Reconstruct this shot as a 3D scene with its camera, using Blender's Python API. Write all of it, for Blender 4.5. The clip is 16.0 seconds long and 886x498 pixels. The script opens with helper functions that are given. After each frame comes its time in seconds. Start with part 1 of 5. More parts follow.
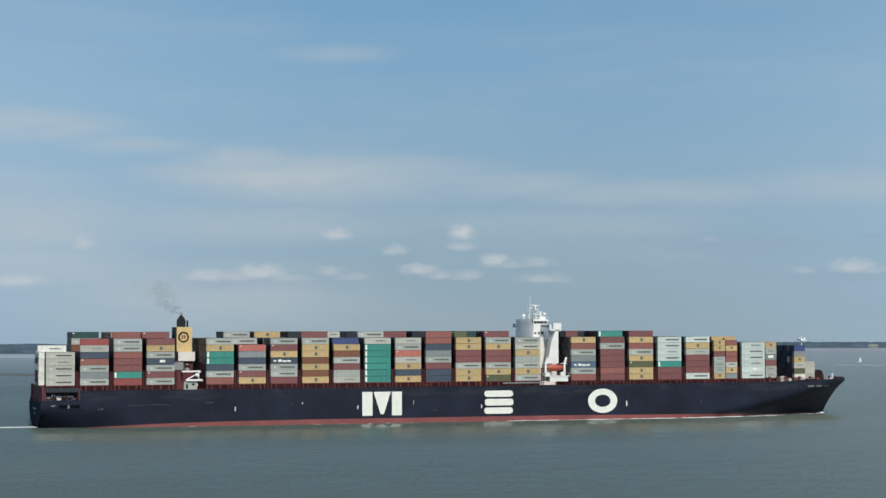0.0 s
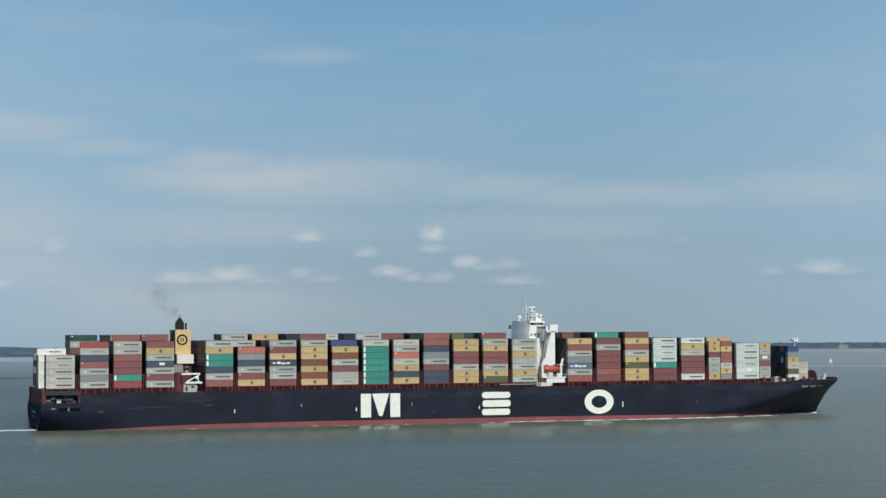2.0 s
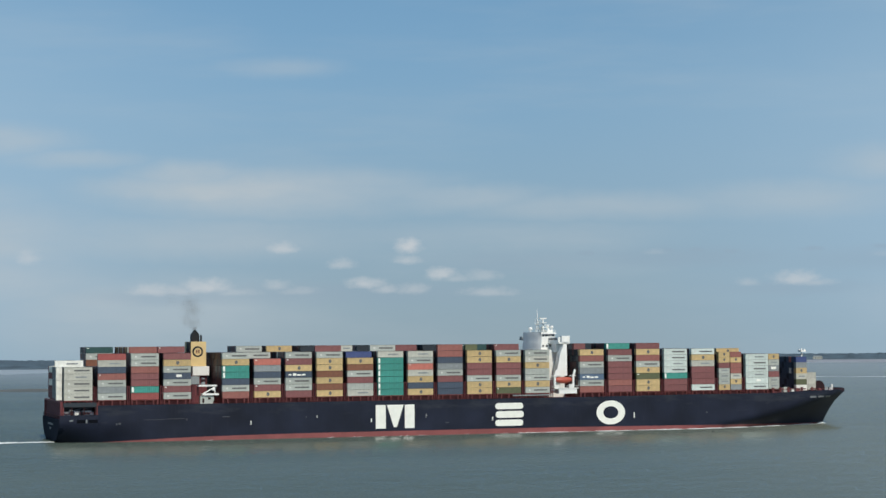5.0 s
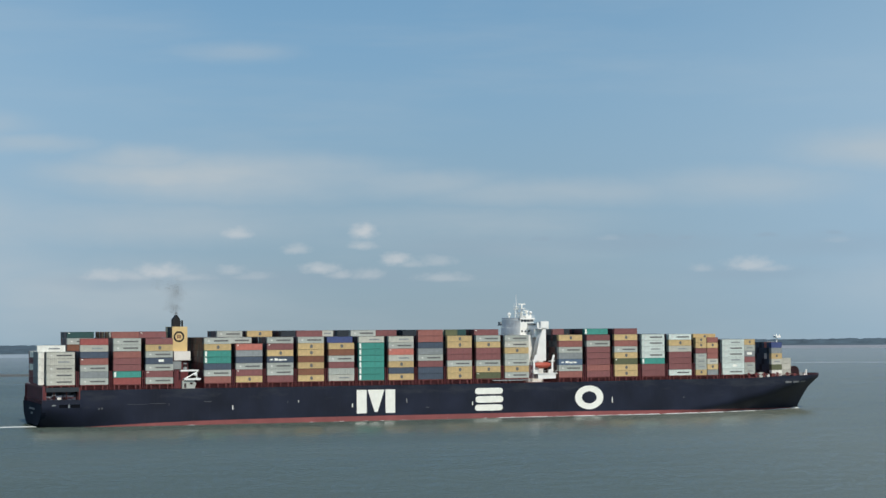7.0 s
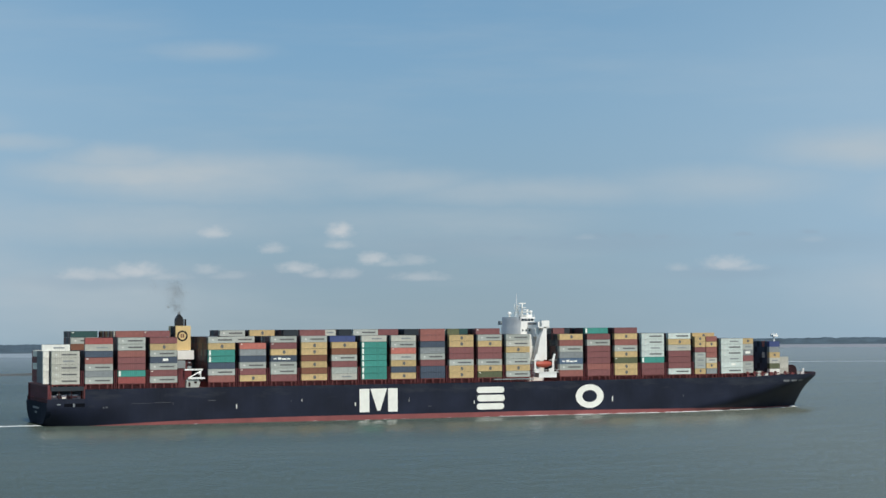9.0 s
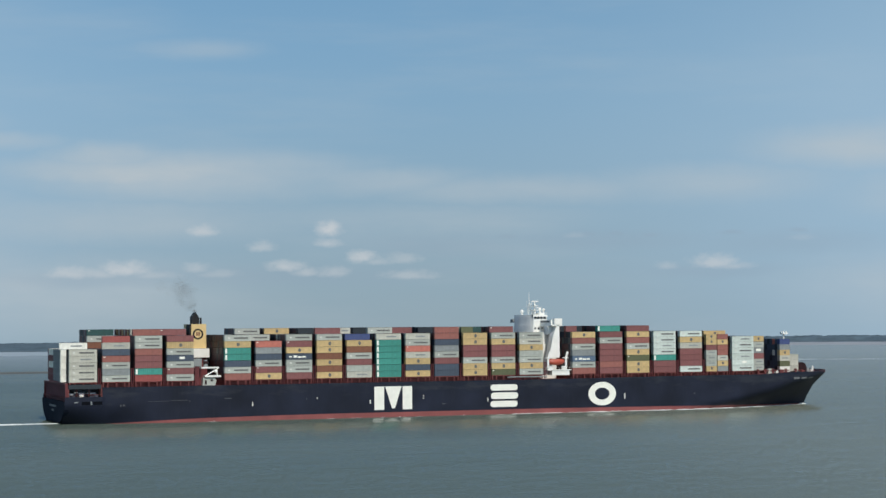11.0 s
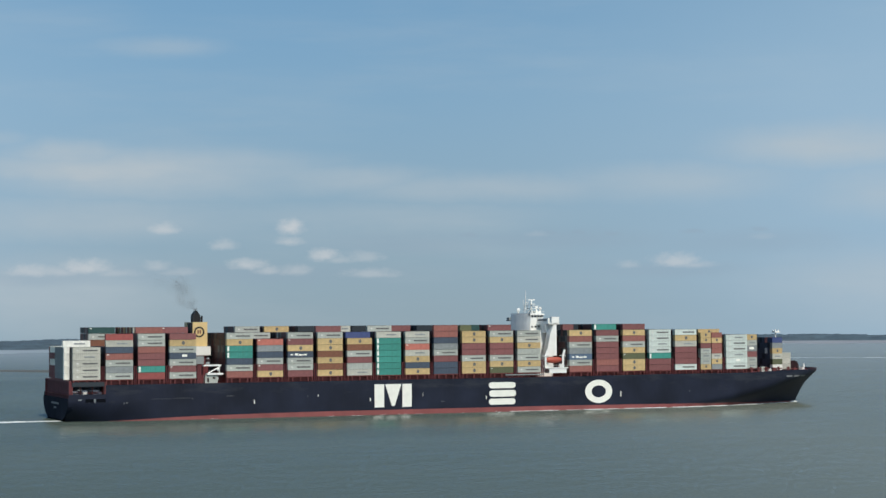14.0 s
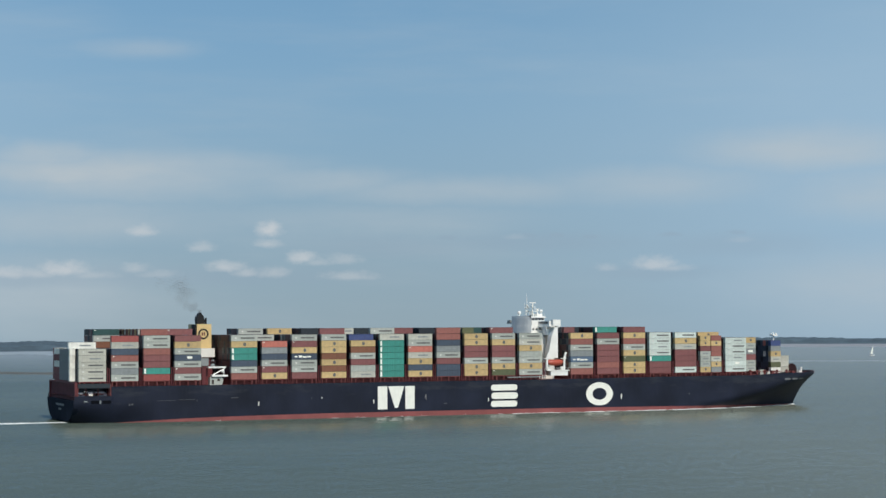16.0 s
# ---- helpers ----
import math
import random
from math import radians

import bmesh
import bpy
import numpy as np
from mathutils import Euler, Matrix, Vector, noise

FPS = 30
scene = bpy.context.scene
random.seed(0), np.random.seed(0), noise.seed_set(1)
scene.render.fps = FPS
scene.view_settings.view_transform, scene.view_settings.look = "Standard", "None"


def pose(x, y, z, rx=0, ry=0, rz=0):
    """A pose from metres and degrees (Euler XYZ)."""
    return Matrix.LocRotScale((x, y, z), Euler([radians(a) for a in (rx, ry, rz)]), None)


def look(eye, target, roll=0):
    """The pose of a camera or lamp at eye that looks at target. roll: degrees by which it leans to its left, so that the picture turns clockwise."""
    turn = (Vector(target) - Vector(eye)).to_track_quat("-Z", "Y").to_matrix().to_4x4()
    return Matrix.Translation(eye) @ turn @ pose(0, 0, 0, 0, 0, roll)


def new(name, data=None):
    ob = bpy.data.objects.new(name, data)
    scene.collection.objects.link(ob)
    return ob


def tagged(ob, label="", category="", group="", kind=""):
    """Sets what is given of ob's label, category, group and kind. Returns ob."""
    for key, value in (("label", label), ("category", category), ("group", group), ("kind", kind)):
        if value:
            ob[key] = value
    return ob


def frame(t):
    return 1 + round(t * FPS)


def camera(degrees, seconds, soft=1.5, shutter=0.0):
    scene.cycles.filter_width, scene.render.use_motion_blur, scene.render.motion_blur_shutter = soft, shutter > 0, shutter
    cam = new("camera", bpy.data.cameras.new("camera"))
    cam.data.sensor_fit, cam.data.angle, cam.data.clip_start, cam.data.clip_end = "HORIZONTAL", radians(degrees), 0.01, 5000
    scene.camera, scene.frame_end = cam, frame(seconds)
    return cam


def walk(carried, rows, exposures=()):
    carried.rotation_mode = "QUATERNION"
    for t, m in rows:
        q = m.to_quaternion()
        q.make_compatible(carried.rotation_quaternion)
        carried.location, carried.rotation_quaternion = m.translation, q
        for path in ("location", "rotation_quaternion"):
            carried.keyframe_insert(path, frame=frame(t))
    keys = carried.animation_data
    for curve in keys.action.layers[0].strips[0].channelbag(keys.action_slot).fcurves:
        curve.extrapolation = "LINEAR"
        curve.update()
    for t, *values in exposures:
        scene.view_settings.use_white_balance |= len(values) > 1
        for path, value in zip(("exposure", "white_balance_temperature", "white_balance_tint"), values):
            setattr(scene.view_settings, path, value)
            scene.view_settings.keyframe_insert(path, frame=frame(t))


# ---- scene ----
# ---- camera ----
# The camera stands on a height over the water at the origin and pans after the ship, which steams along +x.
EYE = Vector((0.0, 0.0, 42.67))
SHIP_START = Vector((216.834, 836.913, 0.0))
SHIP_SPEED = 6.307
CLIP = 16.0
cam = camera(26.2465, CLIP, soft=1.5)


def aim(yaw, pitch, roll):
    """Camera pose from degrees: yaw clockwise from +y, pitch up, roll."""
    y, p = radians(yaw), radians(pitch)
    way = Vector((math.sin(y) * math.cos(p), math.cos(y) * math.cos(p), math.sin(p)))
    return look(EYE, EYE + way, roll)


AIM = [
    (0, 16.894, 2.408, -0.131), (0.5, 17.186, 2.396, -0.208), (1, 17.349, 2.484, -0.297),
    (1.5, 17.562, 2.505, -0.328), (2, 17.758, 2.462, -0.316), (2.5, 17.983, 2.495, -0.314),
    (3, 18.155, 2.493, -0.356), (3.2, 18.115, 2.455, -0.36), (5.3, 18.75, 2.83, -0.43), (5.5, 18.964, 2.785, -0.431), (6, 19.307, 2.642, -0.411),
    (6.5, 19.376, 2.497, -0.324), (7, 19.877, 2.364, -0.358), (7.5, 20.345, 2.336, -0.436),
    (8, 20.413, 2.362, -0.375), (8.5, 20.435, 2.436, -0.377), (9, 20.578, 2.339, -0.373),
    (9.2, 20.633, 2.254, -0.38), (11.3, 21.03, 2.274, -0.45), (11.5, 21.127, 2.214, -0.463), (12, 21.247, 2.154, -0.444), (12.5, 21.318, 2.220, -0.389),
    (13, 21.599, 2.281, -0.313), (13.5, 21.861, 2.308, -0.274), (14, 22.057, 2.229, -0.368),
    (14.5, 22.301, 2.214, -0.409), (15, 22.597, 2.307, -0.350), (15.5, 22.646, 2.377, -0.308),
    (16, 22.710, 2.305, -0.253)
]
walk(cam, [(t, aim(a, b, c)) for t, a, b, c in AIM], exposures=[(0.0, 0.0), (16.0, 0.0)])

# ---- sky and sun ----
SUN_AZ, SUN_EL = 179.0, 44.0
world = bpy.data.worlds.new("sky")
scene.world = world
world.use_nodes = True
wt = world.node_tree
wt.nodes.clear()


def wnode(kind, **props):
    n = wt.nodes.new(kind)
    for k, v in props.items():
        if k == "operation":
            n.operation = v
        elif k == "data_type":
            n.data_type = v
    return n


def wmath(op, a, b=None, c=None):
    n = wnode("ShaderNodeMath", operation=op)
    for i, v in enumerate((a, b, c)):
        if v is None:
            continue
        if isinstance(v, (int, float)):
            n.inputs[i].default_value = v
        else:
            wt.links.new(v, n.inputs[i])
    return n.outputs[0]


def wvec(op, a, b):
    n = wnode("ShaderNodeVectorMath", operation=op)
    for i, v in enumerate((a, b)):
        if isinstance(v, tuple):
            n.inputs[i].default_value = v
        elif v is not None:
            wt.links.new(v, n.inputs[i])
    return n


def build_sky():
    coord = wnode("ShaderNodeTexCoord").outputs["Generated"]
    sep = wnode("ShaderNodeSeparateXYZ")
    wt.links.new(coord, sep.inputs[0])
    # haze keeps the lowest sky at the colour of the air just above the sea's edge
    lift = wmath("ADD", wmath("MULTIPLY", wmath("MAXIMUM", sep.outputs[2], 0.0), SKY_STEEP), SKY_LIFT)
    comb = wnode("ShaderNodeCombineXYZ")
    wt.links.new(sep.outputs[0], comb.inputs[0])
    wt.links.new(sep.outputs[1], comb.inputs[1])
    wt.links.new(lift, comb.inputs[2])
    sky = wt.nodes.new("ShaderNodeTexSky")
    sky.sky_type = "NISHITA"
    sky.sun_disc = False
    sky.sun_elevation, sky.sun_rotation = radians(SUN_EL), radians(SUN_AZ)
    sky.air_density, sky.dust_density, sky.ozone_density = 1.0, 0.6, 1.5
    norm = wvec("NORMALIZE", comb.outputs[0], None)
    wt.links.new(norm.outputs[0], sky.inputs[0])
    # azimuth and elevation in degrees
    az = wmath("MULTIPLY", wmath("ARCTAN2", sep.outputs[0], sep.outputs[1]), 57.2958)
    el = wmath("MULTIPLY", wmath("ARCSINE", sep.outputs[2]), 57.2958)
    flat = wnode("ShaderNodeCombineXYZ")
    wt.links.new(az, flat.inputs[0])
    wt.links.new(el, flat.inputs[1])
    wisp = wnode("ShaderNodeTexNoise")
    wisp.inputs["Scale"].default_value, wisp.inputs["Detail"].default_value = 1.3, 6
    wt.links.new(flat.outputs[0], wisp.inputs["Vector"])
    shift = wvec("SUBTRACT", wisp.outputs["Color"], (0.5, 0.5, 0.5))
    bent = wvec("ADD", flat.outputs[0], wvec("MULTIPLY", shift.outputs[0], (0.8, 0.26, 0)).outputs[0]).outputs[0]
    # billows that break up the rims of the small clouds
    curl = wnode("ShaderNodeTexNoise")
    curl.inputs["Scale"].default_value, curl.inputs["Detail"].default_value = 2.6, 6
    curl.inputs["Roughness"].default_value = 0.6
    wt.links.new(wvec("MULTIPLY", flat.outputs[0], (1.0, 1.7, 0)).outputs[0], curl.inputs["Vector"])
    billow = wmath("MULTIPLY", wmath("SUBTRACT", curl.outputs[0], 0.5), 1.25)
    streak = wnode("ShaderNodeTexNoise")
    streak.inputs["Scale"].default_value, streak.inputs["Detail"].default_value = 1.0, 7
    wt.links.new(wvec("MULTIPLY", flat.outputs[0], (0.28, 1.1, 0)).outputs[0], streak.inputs["Vector"])
    thin = wmath("ADD", wmath("MULTIPLY", streak.outputs[0], 1.5), 0.25)
    out = wnode("ShaderNodeMix", data_type="RGBA")
    thick = wnode("ShaderNodeMapRange")
    thick.interpolation_type = "SMOOTHSTEP"
    thick.inputs[1].default_value, thick.inputs[2].default_value = -2.5, 12.0
    thick.inputs[3].default_value, thick.inputs[4].default_value = SKY_HAZE, 0.0
    wt.links.new(el, thick.inputs[0])
    wt.links.new(thick.outputs[0], out.inputs[0])
    tinted = wvec("MULTIPLY", sky.outputs[0], SKY_TINT)
    wt.links.new(tinted.outputs[0], out.inputs[6])
    out.inputs[7].default_value = (*HAZE_COLOUR, 1)
    colour = out.outputs[2]
    # high thin veil, stretched along the horizon
    stretch = wvec("MULTIPLY", flat.outputs[0], (0.10, 0.62, 0))
    veil = wnode("ShaderNodeTexNoise")
    veil.inputs["Scale"].default_value, veil.inputs["Detail"].default_value = 1.0, 7
    veil.inputs["Roughness"].default_value = 0.55
    wt.links.new(stretch.outputs[0], veil.inputs["Vector"])
    ramp = wnode("ShaderNodeMapRange")
    ramp.interpolation_type = "SMOOTHSTEP"
    ramp.inputs[1].default_value, ramp.inputs[2].default_value, ramp.inputs[4].default_value = 0.42, 0.78, 0.20
    wt.links.new(veil.outputs[0], ramp.inputs[0])
    colour = layer(colour, ramp.outputs[0], VEIL_COLOUR)
    for tint, group in ((GLOW_COLOUR, GLOWS), (VEIL_COLOUR, VEILS), (GREY_CLOUD, GREYS), (WHITE_CLOUD, PUFFS)):
        total = None
        for a, e, w, h, k in group:
            d = wvec("SUBTRACT", flat.outputs[0] if group is PUFFS else bent, (a, e, 0)).outputs[0]
            d = wvec("MULTIPLY", d, (1 / w, 1 / h, 0)).outputs[0]
            m = wnode("ShaderNodeMapRange")
            m.interpolation_type = "SMOOTHSTEP"
            m.inputs[3].default_value, m.inputs[4].default_value = 0.0, k
            if group is PUFFS:
                # flat base, heaped top
                axes = wnode("ShaderNodeSeparateXYZ")
                wt.links.new(d, axes.inputs[0])
                high = wmath("MAXIMUM", axes.outputs[1], wmath("MULTIPLY", axes.outputs[1], -1.7))
                heap = wmath("SQRT", wmath("ADD", wmath("MULTIPLY", axes.outputs[0], axes.outputs[0]), wmath("MULTIPLY", high, high)))
                m.inputs[1].default_value, m.inputs[2].default_value = -0.15, 1.0
                wt.links.new(wmath("ADD", wmath("SUBTRACT", 1.05, heap), billow), m.inputs[0])
                cover = m.outputs[0]
            else:
                m.inputs[1].default_value, m.inputs[2].default_value = 1.35, 0.1
                wt.links.new(wvec("LENGTH", d, None).outputs[1], m.inputs[0])
                cover = wmath("MULTIPLY", m.outputs[0], thin) if group is VEILS else m.outputs[0]
            total = cover if total is None else wmath("MAXIMUM", total, cover)
        colour = layer(colour, total, tint)
    back = wnode("ShaderNodeBackground")
    back.inputs[1].default_value = SKY_STRENGTH
    wt.links.new(colour, back.inputs[0])
    wt.links.new(back.outputs[0], wnode("ShaderNodeOutputWorld").inputs[0])


def layer(under, factor, tint):
    n = wnode("ShaderNodeMix", data_type="RGBA")
    wt.links.new(factor, n.inputs[0])
    wt.links.new(under, n.inputs[6])
    n.inputs[7].default_value = (*tint, 1)
    return n.outputs[2]


SKY_STRENGTH, SKY_STEEP, SKY_LIFT, SKY_HAZE = 0.100, 1.0, 0.16, 0.9
SKY_TINT = (0.98, 1.22, 1.165)  # cool clear air
HAZE_COLOUR, VEIL_COLOUR = (2.72, 3.30, 3.68), (4.65, 5.3, 5.75)
GLOW_COLOUR = (3.3, 4.9, 6.4)
GREY_CLOUD, WHITE_CLOUD = (2.85, 3.75, 4.7), (5.9, 6.2, 6.45)
# azimuth, elevation, half width, half height, cover
VEILS = [(13.4, 4.5, 5.6, 0.8, 0.6), (10.9, 5.0, 1.9, 0.5, 0.72), (11.9, 4.62, 4.2, 0.55, 0.85), (18.9, 4.3, 3.6, 0.5, 0.4), (23.1, 4.05, 5.0, 0.5, 0.42), (4.7, 6.05, 2.9, 0.55, 0.6), (7.5, 5.5, 2.2, 0.3, 0.4),
         (13.8, 8.27, 1.9, 0.35, 0.3), (33.7, 5.2, 3.8, 0.75, 0.6), (29.0, 4.2, 4.0, 0.6, 0.4), (10.0, 3.1, 7.0, 0.7, 0.45), (4.0, 3.1, 5.0, 1.3, 0.55), (4.5, 1.9, 5.0, 1.0, 0.5), (20.5, 3.2, 5.0, 0.5, 0.3), (37.0, 3.8, 4.0, 0.9, 0.5),
         (4.0, 4.3, 3.0, 0.5, 0.3), (9.5, 0.9, 6.0, 1.3, 0.5), (36.5, 1.0, 5.5, 1.3, 0.45)]
# broad thin brightness towards the sides of the view
GLOWS = [(40.0, 4.5, 15.0, 10.0, 0.86), (-2.0, 4.0, 14.0, 9.0, 0.80)]
GREYS = [(21.0, 2.4, 3.0, 0.4, 0.25), (25.5, 2.5, 3.5, 0.35, 0.3), (15.5, 1.5, 6.0, 0.35, 0.3),
         (31.5, 2.4, 3.0, 0.4, 0.25), (29.0, 1.55, 2.2, 0.25, 0.3), (10.5, 1.4, 3.0, 0.3, 0.3),
         (22.9, 2.66, 0.45, 0.1, 0.4), (25.3, 2.68, 0.35, 0.1, 0.4), (26.1, 2.7, 0.35, 0.11, 0.4), (27.2, 2.66, 0.5, 0.1, 0.4), (29.6, 2.68, 0.35, 0.1, 0.4), (31.5, 2.72, 0.4, 0.1, 0.4)]
PUFFS = [(13.71, 2.82, 0.49, 0.26, 0.55), (17.48, 2.86, 0.46, 0.34, 0.79), (17.45, 2.45, 0.49, 0.18, 0.46), (15.46, 2.34, 0.49, 0.25, 0.42), (18.44, 2.02, 0.55, 0.3, 0.65), (18.9, 1.9, 0.6, 0.18, 0.33),
         (19.7, 1.97, 0.69, 0.23, 0.33), (16.2, 1.76, 0.69, 0.25, 0.61), (16.8, 1.58, 0.49, 0.21, 0.42), (17.6, 1.57, 0.6, 0.25, 0.37), (9.8, 1.58, 0.8, 0.29, 0.51), (10.6, 1.56, 0.8, 0.23, 0.37),
         (11.4, 1.68, 0.89, 0.33, 0.65), (12.3, 1.52, 0.8, 0.18, 0.27), (13.5, 1.72, 0.49, 0.23, 0.37), (14.2, 1.55, 0.69, 0.18, 0.24), (19.9, 1.48, 1.0, 0.21, 0.37), (4.2, 1.42, 1.0, 0.29, 0.51),
         (2.6, 1.5, 1.0, 0.29, 0.46), (6.2, 2.54, 0.4, 0.34, 0.37), (29.08, 1.8, 0.85, 0.3, 0.55), (29.6, 1.68, 0.69, 0.18, 0.33), (27.6, 1.7, 0.4, 0.18, 0.27), (24.9, 2.65, 0.4, 0.13, 0.13),
         (31.6, 2.5, 0.49, 0.15, 0.11)]
build_sky()

sun = new("sun", bpy.data.lights.new("sun", "SUN"))
sun.data.energy, sun.data.angle, sun.data.color = 2.85, radians(0.53), (1.0, 0.935, 0.835)
sun_to = Vector((math.sin(radians(SUN_AZ)) * math.cos(radians(SUN_EL)), math.cos(radians(SUN_AZ)) * math.cos(radians(SUN_EL)), math.sin(radians(SUN_EL))))
sun.matrix_world = look(sun_to * 100, (0, 0, 0))

# ---- materials ----


def paint(name, colour, rough=0.5, grain=0.12, wear=0.0, wear_colour=(0.12, 0.05, 0.03), scale=0.5, vary=0.0, metal=0.0, bump=0.0, gloss=0.5, fade=None):
    """Painted steel: broad fading, fine grain, rust or dirt that runs down in streaks."""
    m = bpy.data.materials.new(name)
    m.use_nodes = True
    nt = m.node_tree
    b = nt.nodes["Principled BSDF"]
    b.inputs["Roughness"].default_value, b.inputs["Metallic"].default_value, b.inputs["Specular IOR Level"].default_value = rough, metal, gloss
    tc = nt.nodes.new("ShaderNodeTexCoord")
    n1 = nt.nodes.new("ShaderNodeTexNoise")
    n1.inputs["Scale"].default_value, n1.inputs["Detail"].default_value = scale, 8
    nt.links.new(tc.outputs["Object"], n1.inputs["Vector"])
    mr = nt.nodes.new("ShaderNodeMapRange")
    mr.inputs[1].default_value, mr.inputs[2].default_value = 0.3, 0.7
    mr.inputs[3].default_value, mr.inputs[4].default_value = 1 - grain, 1 + grain
    nt.links.new(n1.outputs[0], mr.inputs[0])
    value = mr.outputs[0]
    if vary:
        oi = nt.nodes.new("ShaderNodeObjectInfo")
        vr = nt.nodes.new("ShaderNodeMapRange")
        vr.inputs[3].default_value, vr.inputs[4].default_value = 1 - vary, 1 + vary
        nt.links.new(oi.outputs["Random"], vr.inputs[0])
        mu = nt.nodes.new("ShaderNodeMath")
        mu.operation = "MULTIPLY"
        nt.links.new(value, mu.inputs[0])
        nt.links.new(vr.outputs[0], mu.inputs[1])
        value = mu.outputs[0]
    sc = nt.nodes.new("ShaderNodeVectorMath")
    sc.operation = "SCALE"
    sc.inputs[0].default_value = colour
    nt.links.new(value, sc.inputs["Scale"])
    last = sc.outputs[0]
    if wear:
        mp = nt.nodes.new("ShaderNodeMapping")
        mp.inputs["Scale"].default_value = (1.1, 1.1, 0.09)
        nt.links.new(tc.outputs["Object"], mp.inputs[0])
        n2 = nt.nodes.new("ShaderNodeTexNoise")
        n2.inputs["Scale"].default_value, n2.inputs["Detail"].default_value = 1.0, 6
        nt.links.new(mp.outputs[0], n2.inputs["Vector"])
        w = nt.nodes.new("ShaderNodeMapRange")
        w.inputs[1].default_value, w.inputs[2].default_value, w.inputs[4].default_value = 0.55, 0.8, wear
        nt.links.new(n2.outputs[0], w.inputs[0])
        mx = nt.nodes.new("ShaderNodeMix")
        mx.data_type = "RGBA"
        mx.inputs[7].default_value = (*wear_colour, 1)
        nt.links.new(w.outputs[0], mx.inputs[0])
        nt.links.new(last, mx.inputs[6])
        last = mx.outputs[2]
    if fade:
        mp = nt.nodes.new("ShaderNodeMapping")
        mp.inputs["Scale"].default_value = (0.045, 0.045, 0.2)
        nt.links.new(tc.outputs["Object"], mp.inputs[0])
        n3 = nt.nodes.new("ShaderNodeTexNoise")
        n3.inputs["Scale"].default_value, n3.inputs["Detail"].default_value = 1.0, 9
        n3.inputs["Roughness"].default_value = 0.65
        nt.links.new(mp.outputs[0], n3.inputs["Vector"])
        f = nt.nodes.new("ShaderNodeMapRange")
        f.inputs[1].default_value, f.inputs[2].default_value, f.inputs[4].default_value = 0.53, 0.7, 0.7
        # more chafed towards the bow
        fore = nt.nodes.new("ShaderNodeSeparateXYZ")
        nt.links.new(tc.outputs["Object"], fore.inputs[0])
        ahead = nt.nodes.new("ShaderNodeMapRange")
        ahead.interpolation_type = "SMOOTHSTEP"
        ahead.inputs[1].default_value, ahead.inputs[2].default_value, ahead.inputs[4].default_value = 150, 205, 0.06
        nt.links.new(fore.outputs[0], ahead.inputs[0])
        high = nt.nodes.new("ShaderNodeMapRange")
        high.interpolation_type = "SMOOTHSTEP"
        high.inputs[1].default_value, high.inputs[2].default_value, high.inputs[3].default_value, high.inputs[4].default_value = 7, 15, -0.14, 0.05
        nt.links.new(fore.outputs[2], high.inputs[0])
        sums = [n3.outputs[0], ahead.outputs[0], high.outputs[0]]
        while len(sums) > 1:
            plus = nt.nodes.new("ShaderNodeMath")
            plus.operation = "ADD"
            nt.links.new(sums.pop(), plus.inputs[0])
            nt.links.new(sums.pop(), plus.inputs[1])
            sums.append(plus.outputs[0])
        nt.links.new(sums[0], f.inputs[0])
        mf = nt.nodes.new("ShaderNodeMix")
        mf.data_type = "RGBA"
        mf.inputs[7].default_value = (*fade, 1)
        nt.links.new(f.outputs[0], mf.inputs[0])
        nt.links.new(last, mf.inputs[6])
        last = mf.outputs[2]
    nt.links.new(last, b.inputs["Base Color"])
    if bump:
        bp = nt.nodes.new("ShaderNodeBump")
        bp.inputs["Strength"].default_value, bp.inputs["Distance"].default_value = bump, 0.05
        nt.links.new(n1.outputs[0], bp.inputs["Height"])
        nt.links.new(bp.outputs[0], b.inputs["Normal"])
    return m


